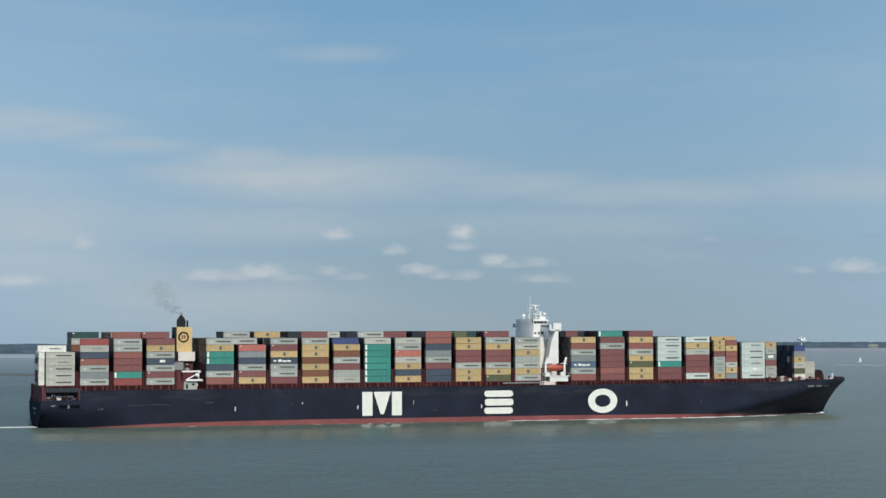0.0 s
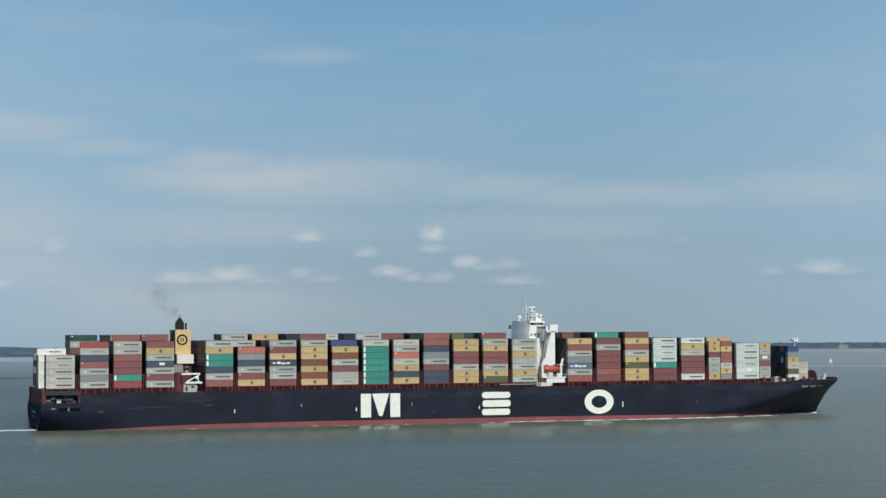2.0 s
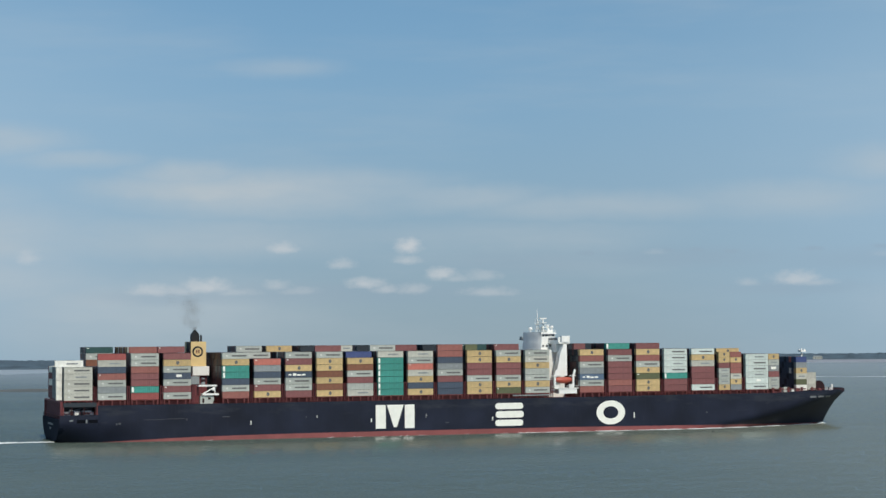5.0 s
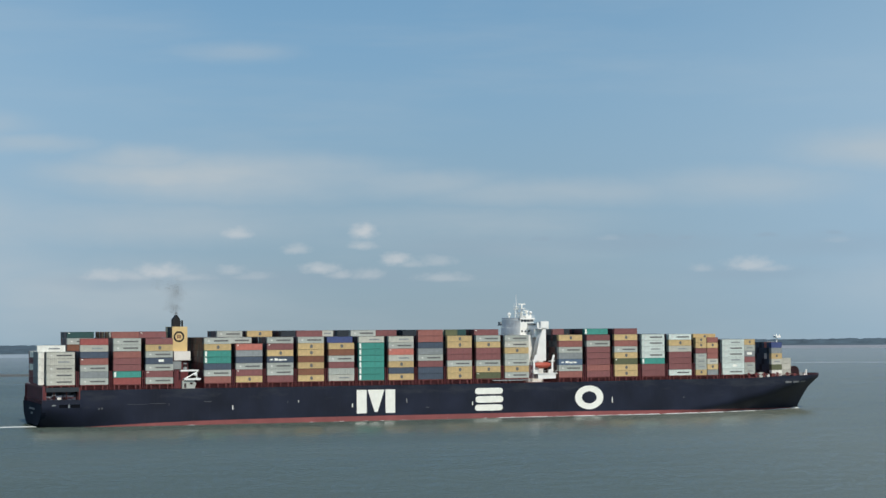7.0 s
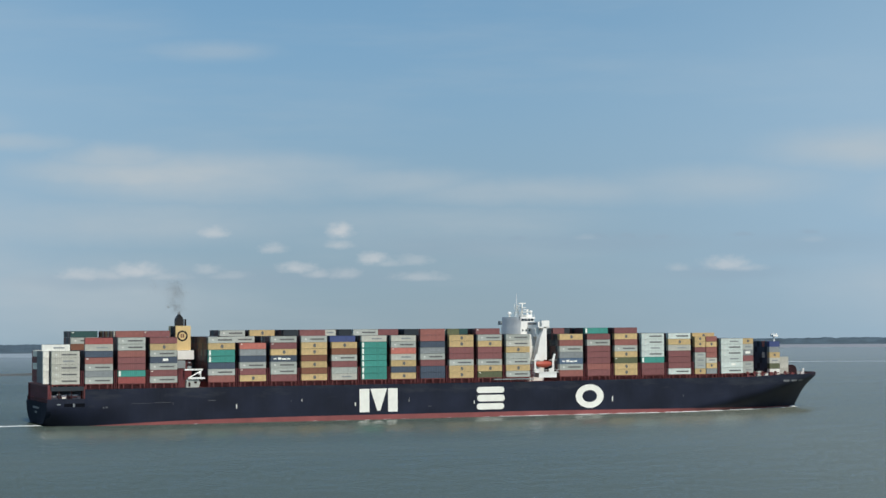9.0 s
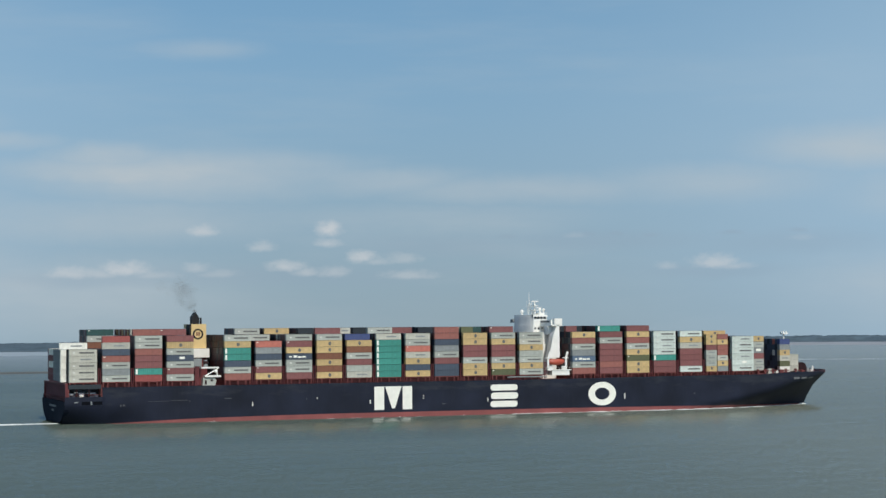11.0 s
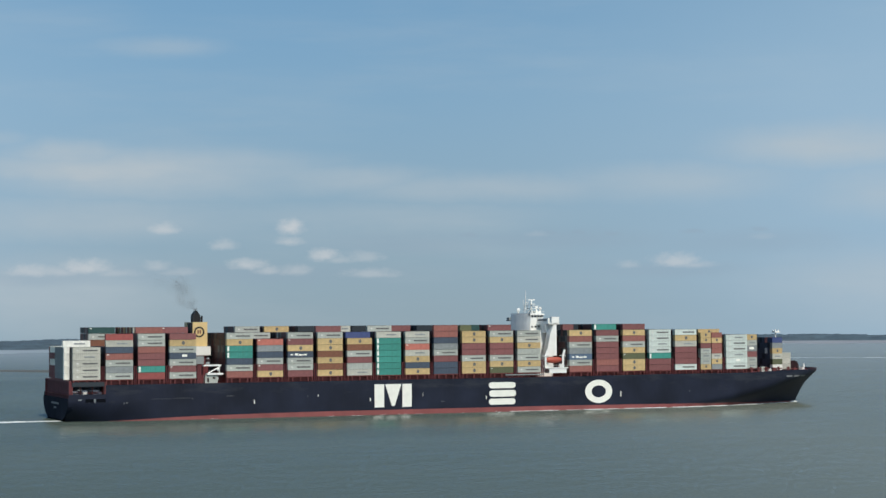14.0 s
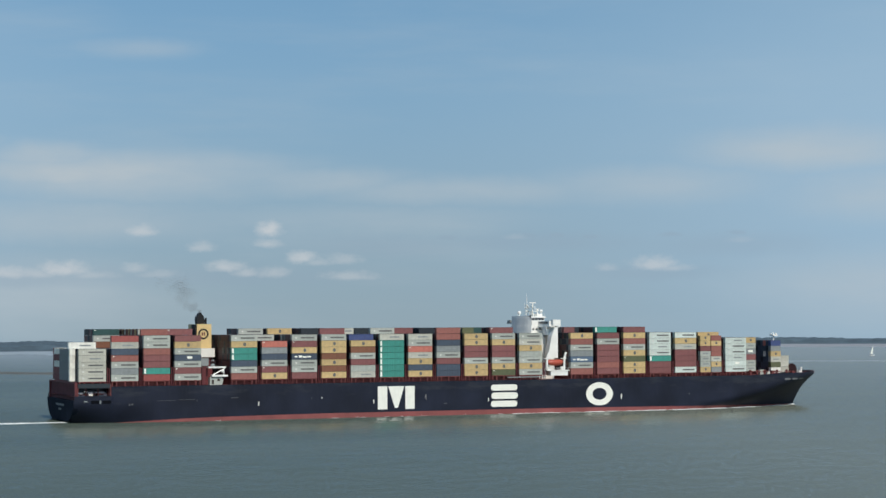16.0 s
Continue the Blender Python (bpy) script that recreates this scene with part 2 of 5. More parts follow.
def water_material(name, dark, light):
    m = bpy.data.materials.new(name)
    m.use_nodes = True
    nt = m.node_tree
    b = nt.nodes["Principled BSDF"]
    tc = nt.nodes.new("ShaderNodeTexCoord")

    def wave(sx, sy, detail, turn=0.0, slope=False):
        mp = nt.nodes.new("ShaderNodeMapping")
        mp.inputs["Scale"].default_value = (sx, sy, 1)
        mp.inputs["Rotation"].default_value = (0, 0, turn)
        nt.links.new(tc.outputs["Object"], mp.inputs[0])
        n = nt.nodes.new("ShaderNodeTexNoise")
        n.inputs["Scale"].default_value, n.inputs["Detail"].default_value = 1.0, detail
        nt.links.new(mp.outputs[0], n.inputs["Vector"])
        return n.outputs[1] if slope else n.outputs[0]

    # silt clouds and current streaks in the colour
    silt = wave(0.0012, 0.006, 6, 0.08)
    ramp = nt.nodes.new("ShaderNodeValToRGB")
    ramp.color_ramp.elements[0].position, ramp.color_ramp.elements[1].position = 0.3, 0.7
    ramp.color_ramp.elements[0].color = (*dark, 1)
    ramp.color_ramp.elements[1].color = (*light, 1)
    nt.links.new(silt, ramp.inputs[0])
    # base colour pales with distance in place of the grazing sky reflection
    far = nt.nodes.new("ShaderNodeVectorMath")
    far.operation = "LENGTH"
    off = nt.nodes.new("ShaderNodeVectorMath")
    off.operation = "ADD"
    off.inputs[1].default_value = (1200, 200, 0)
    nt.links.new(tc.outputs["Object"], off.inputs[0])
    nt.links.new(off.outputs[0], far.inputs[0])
    far_sheen = nt.nodes.new("ShaderNodeMapRange")
    far_sheen.interpolation_type = "SMOOTHSTEP"
    far_sheen.inputs[1].default_value, far_sheen.inputs[2].default_value, far_sheen.inputs[4].default_value = 1750, 4200, 0.95
    nt.links.new(far.outputs["Value"], far_sheen.inputs[0])
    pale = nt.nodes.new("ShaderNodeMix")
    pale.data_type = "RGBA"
    nt.links.new(far_sheen.outputs[0], pale.inputs[0])
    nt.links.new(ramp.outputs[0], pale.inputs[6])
    pale.inputs[7].default_value = (*FAR_SHEEN, 1)
    # the colour turns paler over a broad stretch ahead of the ship
    along = nt.nodes.new("ShaderNodeVectorMath")
    along.operation = "DOT_PRODUCT"
    along.inputs[1].default_value = (0.94, -0.34, 0)
    nt.links.new(tc.outputs["Object"], along.inputs[0])
    reach = nt.nodes.new("ShaderNodeMapRange")
    reach.interpolation_type = "SMOOTHSTEP"
    reach.inputs[1].default_value, reach.inputs[2].default_value, reach.inputs[4].default_value = 10, 170, 0.48
    nt.links.new(along.outputs["Value"], reach.inputs[0])
    paler_ahead = nt.nodes.new("ShaderNodeMix")
    paler_ahead.data_type = "RGBA"
    nt.links.new(reach.outputs[0], paler_ahead.inputs[0])
    nt.links.new(pale.outputs[2], paler_ahead.inputs[6])
    paler_ahead.inputs[7].default_value = (*PALER_AHEAD, 1)
    nt.links.new(paler_ahead.outputs[2], b.inputs["Base Color"])
    b.inputs["IOR"].default_value, b.inputs["Specular IOR Level"].default_value = 1.33, 0.32
    rough = nt.nodes.new("ShaderNodeMapRange")
    rough.inputs[1].default_value, rough.inputs[2].default_value = 0.35, 0.65
    rough.inputs[3].default_value, rough.inputs[4].default_value = 0.12, 0.20
    nt.links.new(wave(0.004, 0.02, 5, 0.05), rough.inputs[0])
    nt.links.new(rough.outputs[0], b.inputs["Roughness"])
    # slopes of the chop and of the longer waves tilt the surface
    lean = None
    for src, k in ((wave(0.9, 1.6, 3, 0.3, True), CHOP), (wave(0.08, 0.20, 4, 0.2, True), SWELL)):
        mid = nt.nodes.new("ShaderNodeVectorMath")
        mid.operation = "SUBTRACT"
        mid.inputs[1].default_value = (0.5, 0.5, 0.5)
        nt.links.new(src, mid.inputs[0])
        mul = nt.nodes.new("ShaderNodeVectorMath")
        mul.operation = "MULTIPLY_ADD"
        mul.inputs[1].default_value = (k, k, 0)
        mul.inputs[2].default_value = (0, -FRONTS, 1)  # the steeper fronts of the waves run before the wind
        nt.links.new(mid.outputs[0], mul.inputs[0])
        if lean is not None:
            nt.links.new(lean, mul.inputs[2])
        lean = mul.outputs[0]
    norm = nt.nodes.new("ShaderNodeVectorMath")
    norm.operation = "NORMALIZE"
    nt.links.new(lean, norm.inputs[0])
    nt.links.new(norm.outputs[0], b.inputs["Normal"])
    return m


WATER_DARK, WATER_LIGHT = (0.082, 0.105, 0.085), (0.112, 0.136, 0.114)
CHOP, SWELL, FRONTS = 0.44, 0.11, 0.17
PALER_AHEAD = (0.230, 0.238, 0.188)
FAR_SHEEN = (0.312, 0.337, 0.342)  # sky sheen of the far water, put into its base colour

BOX_COLOURS = {
    "grey": (0.425, 0.445, 0.40), "beige": (0.50, 0.49, 0.42), "yellow": (0.57, 0.41, 0.195), "maroon": (0.228, 0.086, 0.083),
    "orange": (0.305, 0.115, 0.094), "navy": (0.062, 0.082, 0.116), "teal": (0.05, 0.27, 0.22), "white": (0.84, 0.83, 0.75),
    "olive": (0.11, 0.12, 0.06), "salmon": (0.50, 0.16, 0.12), "silver": (0.26, 0.28, 0.28), "blue": (0.05, 0.072, 0.19), "steel": (0.10, 0.15, 0.225),
    "black": (0.02, 0.027, 0.035), "green": (0.025, 0.075, 0.07), "red": (0.34, 0.085, 0.075), "brown": (0.22, 0.09, 0.05), "mint": (0.60, 0.66, 0.61)}
BOX = {k: paint(k + "_box_paint", c, 0.55, 0.10, 0.35, tuple(0.45 * v + 0.02 for v in c), 0.7, vary=0.10) for k, c in BOX_COLOURS.items()}
HULL = paint("navy_hull_paint", (0.0122, 0.0157, 0.0300), 0.6, 0.35, 0.25, (0.028, 0.032, 0.042), 0.07, bump=0.1, gloss=0.24, fade=(0.036, 0.041, 0.051))
DULL_NAVY = paint("weathered_navy_paint", (0.014, 0.018, 0.030), 0.85, 0.3, 0.3, (0.03, 0.032, 0.038), 0.1, gloss=0.06)
BOOT = paint("red_bottom_paint", (0.25, 0.07, 0.066), 0.6, 0.18, 0.4, (0.16, 0.05, 0.045), 0.1)
DECK = paint("red_brown_deck_paint", (0.17, 0.042, 0.04), 0.6, 0.2, 0.3, (0.08, 0.03, 0.02), 0.3)
WHITE = paint("white_ship_paint", (0.88, 0.87, 0.82), 0.4, 0.05, 0.2, (0.55, 0.50, 0.42), 0.3)
CREAM = paint("cream_funnel_paint", (0.72, 0.52, 0.24), 0.45, 0.06, 0.2, (0.5, 0.36, 0.18), 0.3)
STERN_RED = paint("dull_maroon_bulkhead_paint", (0.11, 0.028, 0.035), 0.7, 0.3, 0.4, (0.03, 0.02, 0.02), 0.3, gloss=0.2)
# dark maroon; on lashing bridges and stern bars it has shade painted in
SHADE_RED = paint("shade_dark_maroon_paint", (0.13, 0.026, 0.03), 0.6, 0.2, 0.3, (0.03, 0.02, 0.02), 0.3)
BLACK = paint("black_paint", (0.012, 0.012, 0.014), 0.6, 0.2, gloss=0.3)
GLOOM = paint("dark_brown_paint", (0.03, 0.013, 0.015), 0.7, 0.2, gloss=0.2)
HOLLOW = paint("unlit_opening", (0.006, 0.007, 0.010), 0.9, 0.1, gloss=0.05)
MARK_DARK = paint("dark_print", (0.125, 0.125, 0.12), 0.6, 0.1)
MARK_PALE = paint("pale_print", (0.66, 0.66, 0.61), 0.6, 0.05)
FAINT = paint("weathered_white_lettering", (0.17, 0.175, 0.18), 0.6, 0.2)
SCUFF = paint("bare_scuffed_plate", (0.075, 0.08, 0.09), 0.6, 0.3, scale=1.0)
MARK_WHITE = paint("white_print", (0.90, 0.89, 0.80), 0.6, 0.05)
GLASS = paint("dark_window_glass", (0.02, 0.03, 0.04), 0.08, 0.05)
ORANGE = paint("lifeboat_orange", (0.45, 0.085, 0.05), 0.4, 0.05)
SOOT = paint("thin_soot", (0.25, 0.225, 0.20), 0.95, 0.1, gloss=0.0)
FOAM = paint("sea_foam", (0.75, 0.77, 0.75), 0.9, 0.1, scale=2.0)
SAND = paint("wet_mud", (0.125, 0.118, 0.10), 0.7, 0.25, scale=0.01)
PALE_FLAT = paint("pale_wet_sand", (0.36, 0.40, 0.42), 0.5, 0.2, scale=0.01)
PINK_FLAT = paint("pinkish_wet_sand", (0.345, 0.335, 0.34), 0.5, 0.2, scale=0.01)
# the haze of distance is mixed into the woods' base colour
TREES = paint("haze_blued_wood", (0.07, 0.105, 0.13), 0.9, 0.35, scale=0.03)
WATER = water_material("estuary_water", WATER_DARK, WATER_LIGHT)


def pile_material():
    """Paint of the boxes deep in the stow, a colour for each box, darkened for shade."""
    m = bpy.data.materials.new("shaded_stow_paint")
    m.use_nodes = True
    nt = m.node_tree
    b = nt.nodes["Principled BSDF"]
    b.inputs["Roughness"].default_value = 0.55
    g = nt.nodes.new("ShaderNodeNewGeometry")
    r = nt.nodes.new("ShaderNodeValToRGB")
    r.color_ramp.interpolation = "CONSTANT"
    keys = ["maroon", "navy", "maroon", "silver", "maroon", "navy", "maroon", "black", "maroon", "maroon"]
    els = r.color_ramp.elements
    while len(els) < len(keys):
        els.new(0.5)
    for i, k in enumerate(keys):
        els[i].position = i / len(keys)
        # about half the outer boxes' colours: the shade between bays is painted in
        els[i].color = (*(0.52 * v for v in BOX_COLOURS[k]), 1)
    nt.links.new(g.outputs["Random Per Island"], r.inputs[0])
    tc = nt.nodes.new("ShaderNodeTexCoord")
    n = nt.nodes.new("ShaderNodeTexNoise")
    n.inputs["Scale"].default_value, n.inputs["Detail"].default_value = 0.8, 6
    nt.links.new(tc.outputs["Object"], n.inputs["Vector"])
    mx = nt.nodes.new("ShaderNodeMix")
    mx.data_type, mx.blend_type = "RGBA", "MULTIPLY"
    mx.inputs[0].default_value = 0.4
    nt.links.new(r.outputs[0], mx.inputs[6])
    nt.links.new(n.outputs["Color"], mx.inputs[7])
    nt.links.new(mx.outputs[2], b.inputs["Base Color"])
    return m


PILE = pile_material()

# ---- mesh helpers ----


def box(bm, x0, x1, y0, y1, z0, z1, skip=""):
    """An axis-aligned block; skip names faces to leave out, of x X y Y z Z."""
    v = [bm.verts.new((x, y, z)) for x in (x0, x1) for y in (y0, y1) for z in (z0, z1)]
    for key, q in (("x", (0, 1, 3, 2)), ("X", (4, 6, 7, 5)), ("y", (0, 4, 5, 1)), ("Y", (2, 3, 7, 6)), ("z", (0, 2, 6, 4)), ("Z", (1, 5, 7, 3))):
        if key not in skip:
            bm.faces.new([v[i] for i in q])
    return v


def prism(bm, outline, y0, y1):
    """An outline in x and z, drawn out from y0 to y1."""
    a = [bm.verts.new((x, y0, z)) for x, z in outline]
    b = [bm.verts.new((x, y1, z)) for x, z in outline]
    n = len(outline)
    bm.faces.new(a)
    bm.faces.new(b[::-1])
    for i in range(n):
        bm.faces.new((a[i], b[i], b[(i + 1) % n], a[(i + 1) % n]))


def upright(bm, outline, z0, z1):
    """An outline in x and y, drawn up from z0 to z1."""
    a = [bm.verts.new((x, y, z0)) for x, y in outline]
    b = [bm.verts.new((x, y, z1)) for x, y in outline]
    n = len(outline)
    bm.faces.new(a)
    bm.faces.new(b[::-1])
    for i in range(n):
        bm.faces.new((a[i], b[i], b[(i + 1) % n], a[(i + 1) % n]))


def tube(bm, p, q, r0, r1=None, n=8):
    p, q = Vector(p), Vector(q)
    r1 = r0 if r1 is None else r1
    turn = (q - p).to_track_quat("Z", "Y").to_matrix()
    rings = []
    for c, r in ((p, r0), (q, r1)):
        rings.append([bm.verts.new(c + turn @ Vector((r * math.cos(a * math.tau / n), r * math.sin(a * math.tau / n), 0))) for a in range(n)])
    for i in range(n):
        bm.faces.new((rings[0][i], rings[0][(i + 1) % n], rings[1][(i + 1) % n], rings[1][i]))
    bm.faces.new(rings[0][::-1])
    bm.faces.new(rings[1])


def ball(bm, c, r, squash=1.0, u=10, v=7):
    m = Matrix.Translation(c) @ Matrix.Diagonal((r, r, r * squash, 1))
    bmesh.ops.create_uvsphere(bm, u_segments=u, v_segments=v, radius=1, matrix=m)


def finish(bm, name, material, smooth=False):
    bmesh.ops.recalc_face_normals(bm, faces=bm.faces)
    me = bpy.data.meshes.new(name)
    bm.to_mesh(me)
    bm.free()
    for m in material if isinstance(material, (list, tuple)) else (material,):
        me.materials.append(m)
    if smooth:
        for p in me.polygons:
            p.use_smooth = True
    return me


def part(name, bm, material, parent, label="", smooth=False):
    ob = new(name, finish(bm, name, material, smooth))
    ob.parent = parent
    return tagged(ob, label) if label else ob


AFLOAT = []  # things carried along with the ship, with their poses on it


def aboard(ob, m=None):
    ob.matrix_basis = Matrix.Translation(SHIP_START) @ (m or Matrix())
    AFLOAT.append((ob, m or Matrix()))
    return ob


# ---- water and far shores ----


def build_water():
    bm = bmesh.new()
    size = 9000
    v = [bm.verts.new(p) for p in ((-size, -2500, 0), (size, -2500, 0), (size, size, 0), (-size, size, 0))]
    bm.faces.new(v)
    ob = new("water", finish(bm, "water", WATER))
    tagged(ob, "grey-green rippled estuary water under hazy daylight", "water", kind="structure")


def polar(az, d, z=0.0):
    return Vector((math.sin(radians(az)) * d, math.cos(radians(az)) * d, z))


def build_shore(name, az0, az1, near, far, height, label, material, seed):
    """Low land seen across the water: a dyke's slope, then woods with an uneven top."""
    bm = bmesh.new()
    steps = int((az1 - az0) * 14)
    rows = []
    for i in range(steps + 1):
        az = az0 + (az1 - az0) * i / steps
        h = height(az) * (0.9 + 0.2 * noise.noise((az * 6.0, seed, 0))) + 1.2 * noise.noise((az * 25.0, seed, 4))
        n = near + 60 * noise.noise((az * 0.8, seed, 9))
        rows.append([bm.verts.new(polar(az, d, z)) for d, z in ((n, -0.3), (n + 30, 1.2), (n + 60, 3.2), (n + 75, max(3.4, h * 0.75)), (n + 110, max(3.5, h)), (far, max(3.0, h * 0.8)), (far + 10, -0.3))])
    for a, b in zip(rows, rows[1:]):
        for j in range(len(a) - 1):
            bm.faces.new((a[j], b[j], b[j + 1], a[j + 1]))
    ob = new(name, finish(bm, name, material))
    tagged(ob, label, "shore", kind="structure")


def build_far():
    def west(az):
        return 8.0 + 5.0 * math.exp(-((az - 4.6) / 1.0) ** 2) + 5.5 * math.exp(-((az - 10.7) / 0.9) ** 2)

    def east(az):
        return 11.6 + 2.4 * math.exp(-((az - 33.0) / 0.9) ** 2) + 2.0 * math.exp(-((az - 31.8) / 0.35) ** 2) - 3.0 * (az > 34.6) + 1.5 * math.exp(-((az - 36.0) / 0.6) ** 2)
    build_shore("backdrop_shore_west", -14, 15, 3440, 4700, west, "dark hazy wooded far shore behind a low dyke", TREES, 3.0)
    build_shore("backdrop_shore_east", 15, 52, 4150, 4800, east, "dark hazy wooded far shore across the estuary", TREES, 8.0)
    bm = bmesh.new()
    rows = []
    for i in range(121):
        az = -12 + 28 * i / 120
        d = 1850 + 50 * noise.noise((az * 0.5, 2, 0)) - 8 * (az - 6)
        w = 62 * (0.8 + 0.5 * noise.noise((az * 0.7, 5, 0)))
        rows.append([bm.verts.new(polar(az, d + w * k, z)) for k, z in ((-1, -0.1), (-0.5, 0.5), (0.4, 0.7), (1, -0.1))])
    for a, b in zip(rows, rows[1:]):
        for j in range(3):
            bm.faces.new((a[j], b[j], b[j + 1], a[j + 1]))
    for name, az0, az1, d0, w0, mat, label in (("sand_bar", 28.5, 42.0, 2230, 8, FOAM, "thin pale line of broken water over a shoal"),):
        b2 = bmesh.new()
        line = []
        for i in range(91):
            az = az0 + (az1 - az0) * i / 90
            w = w0 * max(0.02, 0.28 + 1.2 * noise.noise((az * 1.7, 1.5, 0)))
            d = d0 + 25 * noise.noise((az * 0.6, 7, 0))
            line.append((b2.verts.new(polar(az, d - w, 0.02)), b2.verts.new(polar(az, d, 0.15)), b2.verts.new(polar(az, d + w, 0.02))))
        for a, b in zip(line, line[1:]):
            for j in (0, 1):
                b2.faces.new((a[j], b[j], b[j + 1], a[j + 1]))
        tagged(new("surf_line", finish(b2, "surf_line", FOAM)), label, "surf", kind="structure")
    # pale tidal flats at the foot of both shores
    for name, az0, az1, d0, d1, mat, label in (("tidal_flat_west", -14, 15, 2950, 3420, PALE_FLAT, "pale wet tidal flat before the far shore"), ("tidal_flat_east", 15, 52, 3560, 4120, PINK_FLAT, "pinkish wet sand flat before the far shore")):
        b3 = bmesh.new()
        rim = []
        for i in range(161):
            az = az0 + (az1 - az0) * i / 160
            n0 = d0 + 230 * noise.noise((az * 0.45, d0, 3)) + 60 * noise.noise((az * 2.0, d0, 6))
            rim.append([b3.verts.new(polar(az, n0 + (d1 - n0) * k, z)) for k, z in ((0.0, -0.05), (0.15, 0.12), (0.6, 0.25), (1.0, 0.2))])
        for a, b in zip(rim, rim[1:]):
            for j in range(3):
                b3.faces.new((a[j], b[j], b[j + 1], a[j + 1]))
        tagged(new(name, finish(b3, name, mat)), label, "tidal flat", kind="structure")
    ob = new("mud_bank", finish(bm, "mud_bank", SAND))
    tagged(ob, "long low brown mud bank just above the water", "mud bank", kind="structure")


def build_far_house(az):
    """A long pale building at the foot of the far dyke."""
    house = new("waterside_building")
    bm = bmesh.new()
    box(bm, -10, 10, -4, 4, 0.0, 5.0)
    part("wall", bm, BOX["beige"], house)
    bm = bmesh.new()
    box(bm, -10.4, 10.4, -4.4, 4.4, 5.0, 5.3)
    prism(bm, [(-10.2, 5.3), (10.2, 5.3), (7.5, 7.3), (-7.5, 7.3)], -4.0, 4.0)
    part("roof", bm, BOX["silver"], house, "grey hipped roof")
    for i in range(5):
        bm = bmesh.new()
        box(bm, -8.6 + 3.8 * i, -6.6 + 3.8 * i, -4.05, -4.0, 1.6, 3.8)
        part("window", bm, GLASS, house)
    d = 4150 + 60 * noise.noise((az * 0.8, 8.0, 9)) + 26
    house.matrix_basis = Matrix.Translation(polar(az, d, 0.8)) @ pose(0, 0, 0, 0, 0, -az)
    tagged(house, "long pale building with a grey roof on the far shore", "building")


build_water()
build_far()
build_far_house(29.63)

# ---- the ship ----
CENTRE, HALF = 29.0, 29.5
STERN, STEM = -144.0, 259.3


def top_z(x):
    if x < -127.5:
        return 12.1  # open mooring deck at the stern quarters
    return 16.2 + 0.4 * max(0.0, min(1.0, (x - 90) / 60)) + 0.9 * max(0.0, min(1.0, (x - 196) / 16)) + 0.5 * max(0.0, min(1.0, (x - 226) / 12))


def red_z(x):
    pts = ((-150, -0.4), (-128, -0.1), (-116, 0.45), (-100, 1.15), (-80, 1.7), (-50, 2.05), (-25, 2.2), (0, 2.2), (97, 2.2), (169, 1.7), (199, 1.3), (230, 0.7), (262, 0.3))
    for (a, p), (b, q) in zip(pts, pts[1:]):
        if x <= b:
            return p + (q - p) * (x - a) / (b - a)
    return 0.1


def stem_x(z):
    k = max(0.0, min(1.0, z / 17.5))
    return 246.2 + 13.2 * (0.62 * k + 0.38 * k * k) - 0.9 * max(0.0, (z - 16.4) / 1.3) ** 2


def half_breadth(x, z):
    # the flare of the bow ends at a knuckle that climbs forward; the plating above it stands upright
    knuckle = min(15.8, 9.0 + 0.125 * (x - 190)) if x > 152 else 17.0
    k = max(0.0, min(1.0, z / max(4.0, knuckle)))
    run = 152 + 66 * k
    b = HALF
    if x > run:
        s = min(1.0, (x - run) / max(0.1, stem_x(z) - run))
        b = HALF * max(0.0, 1 - s ** (1.6 + 0.7 * k)) ** (0.86 - 0.08 * k)
    if x < -95:
        s = min(1.0, (-95 - x) / 49)
        low = max(0.0, 1 - max(z, 0) / 9.0)
        b = HALF * (1 - 0.32 * s * s * low ** 1.6)
    return b


def hull_stations():
    xs = sorted([STERN + 49 * (i / 16) for i in range(16)] + [-127.52, -127.48]) + [-95 + 14.5 * i for i in range(17)]
    xs += [138 + 108 * i / 36 for i in range(37)]
    return xs


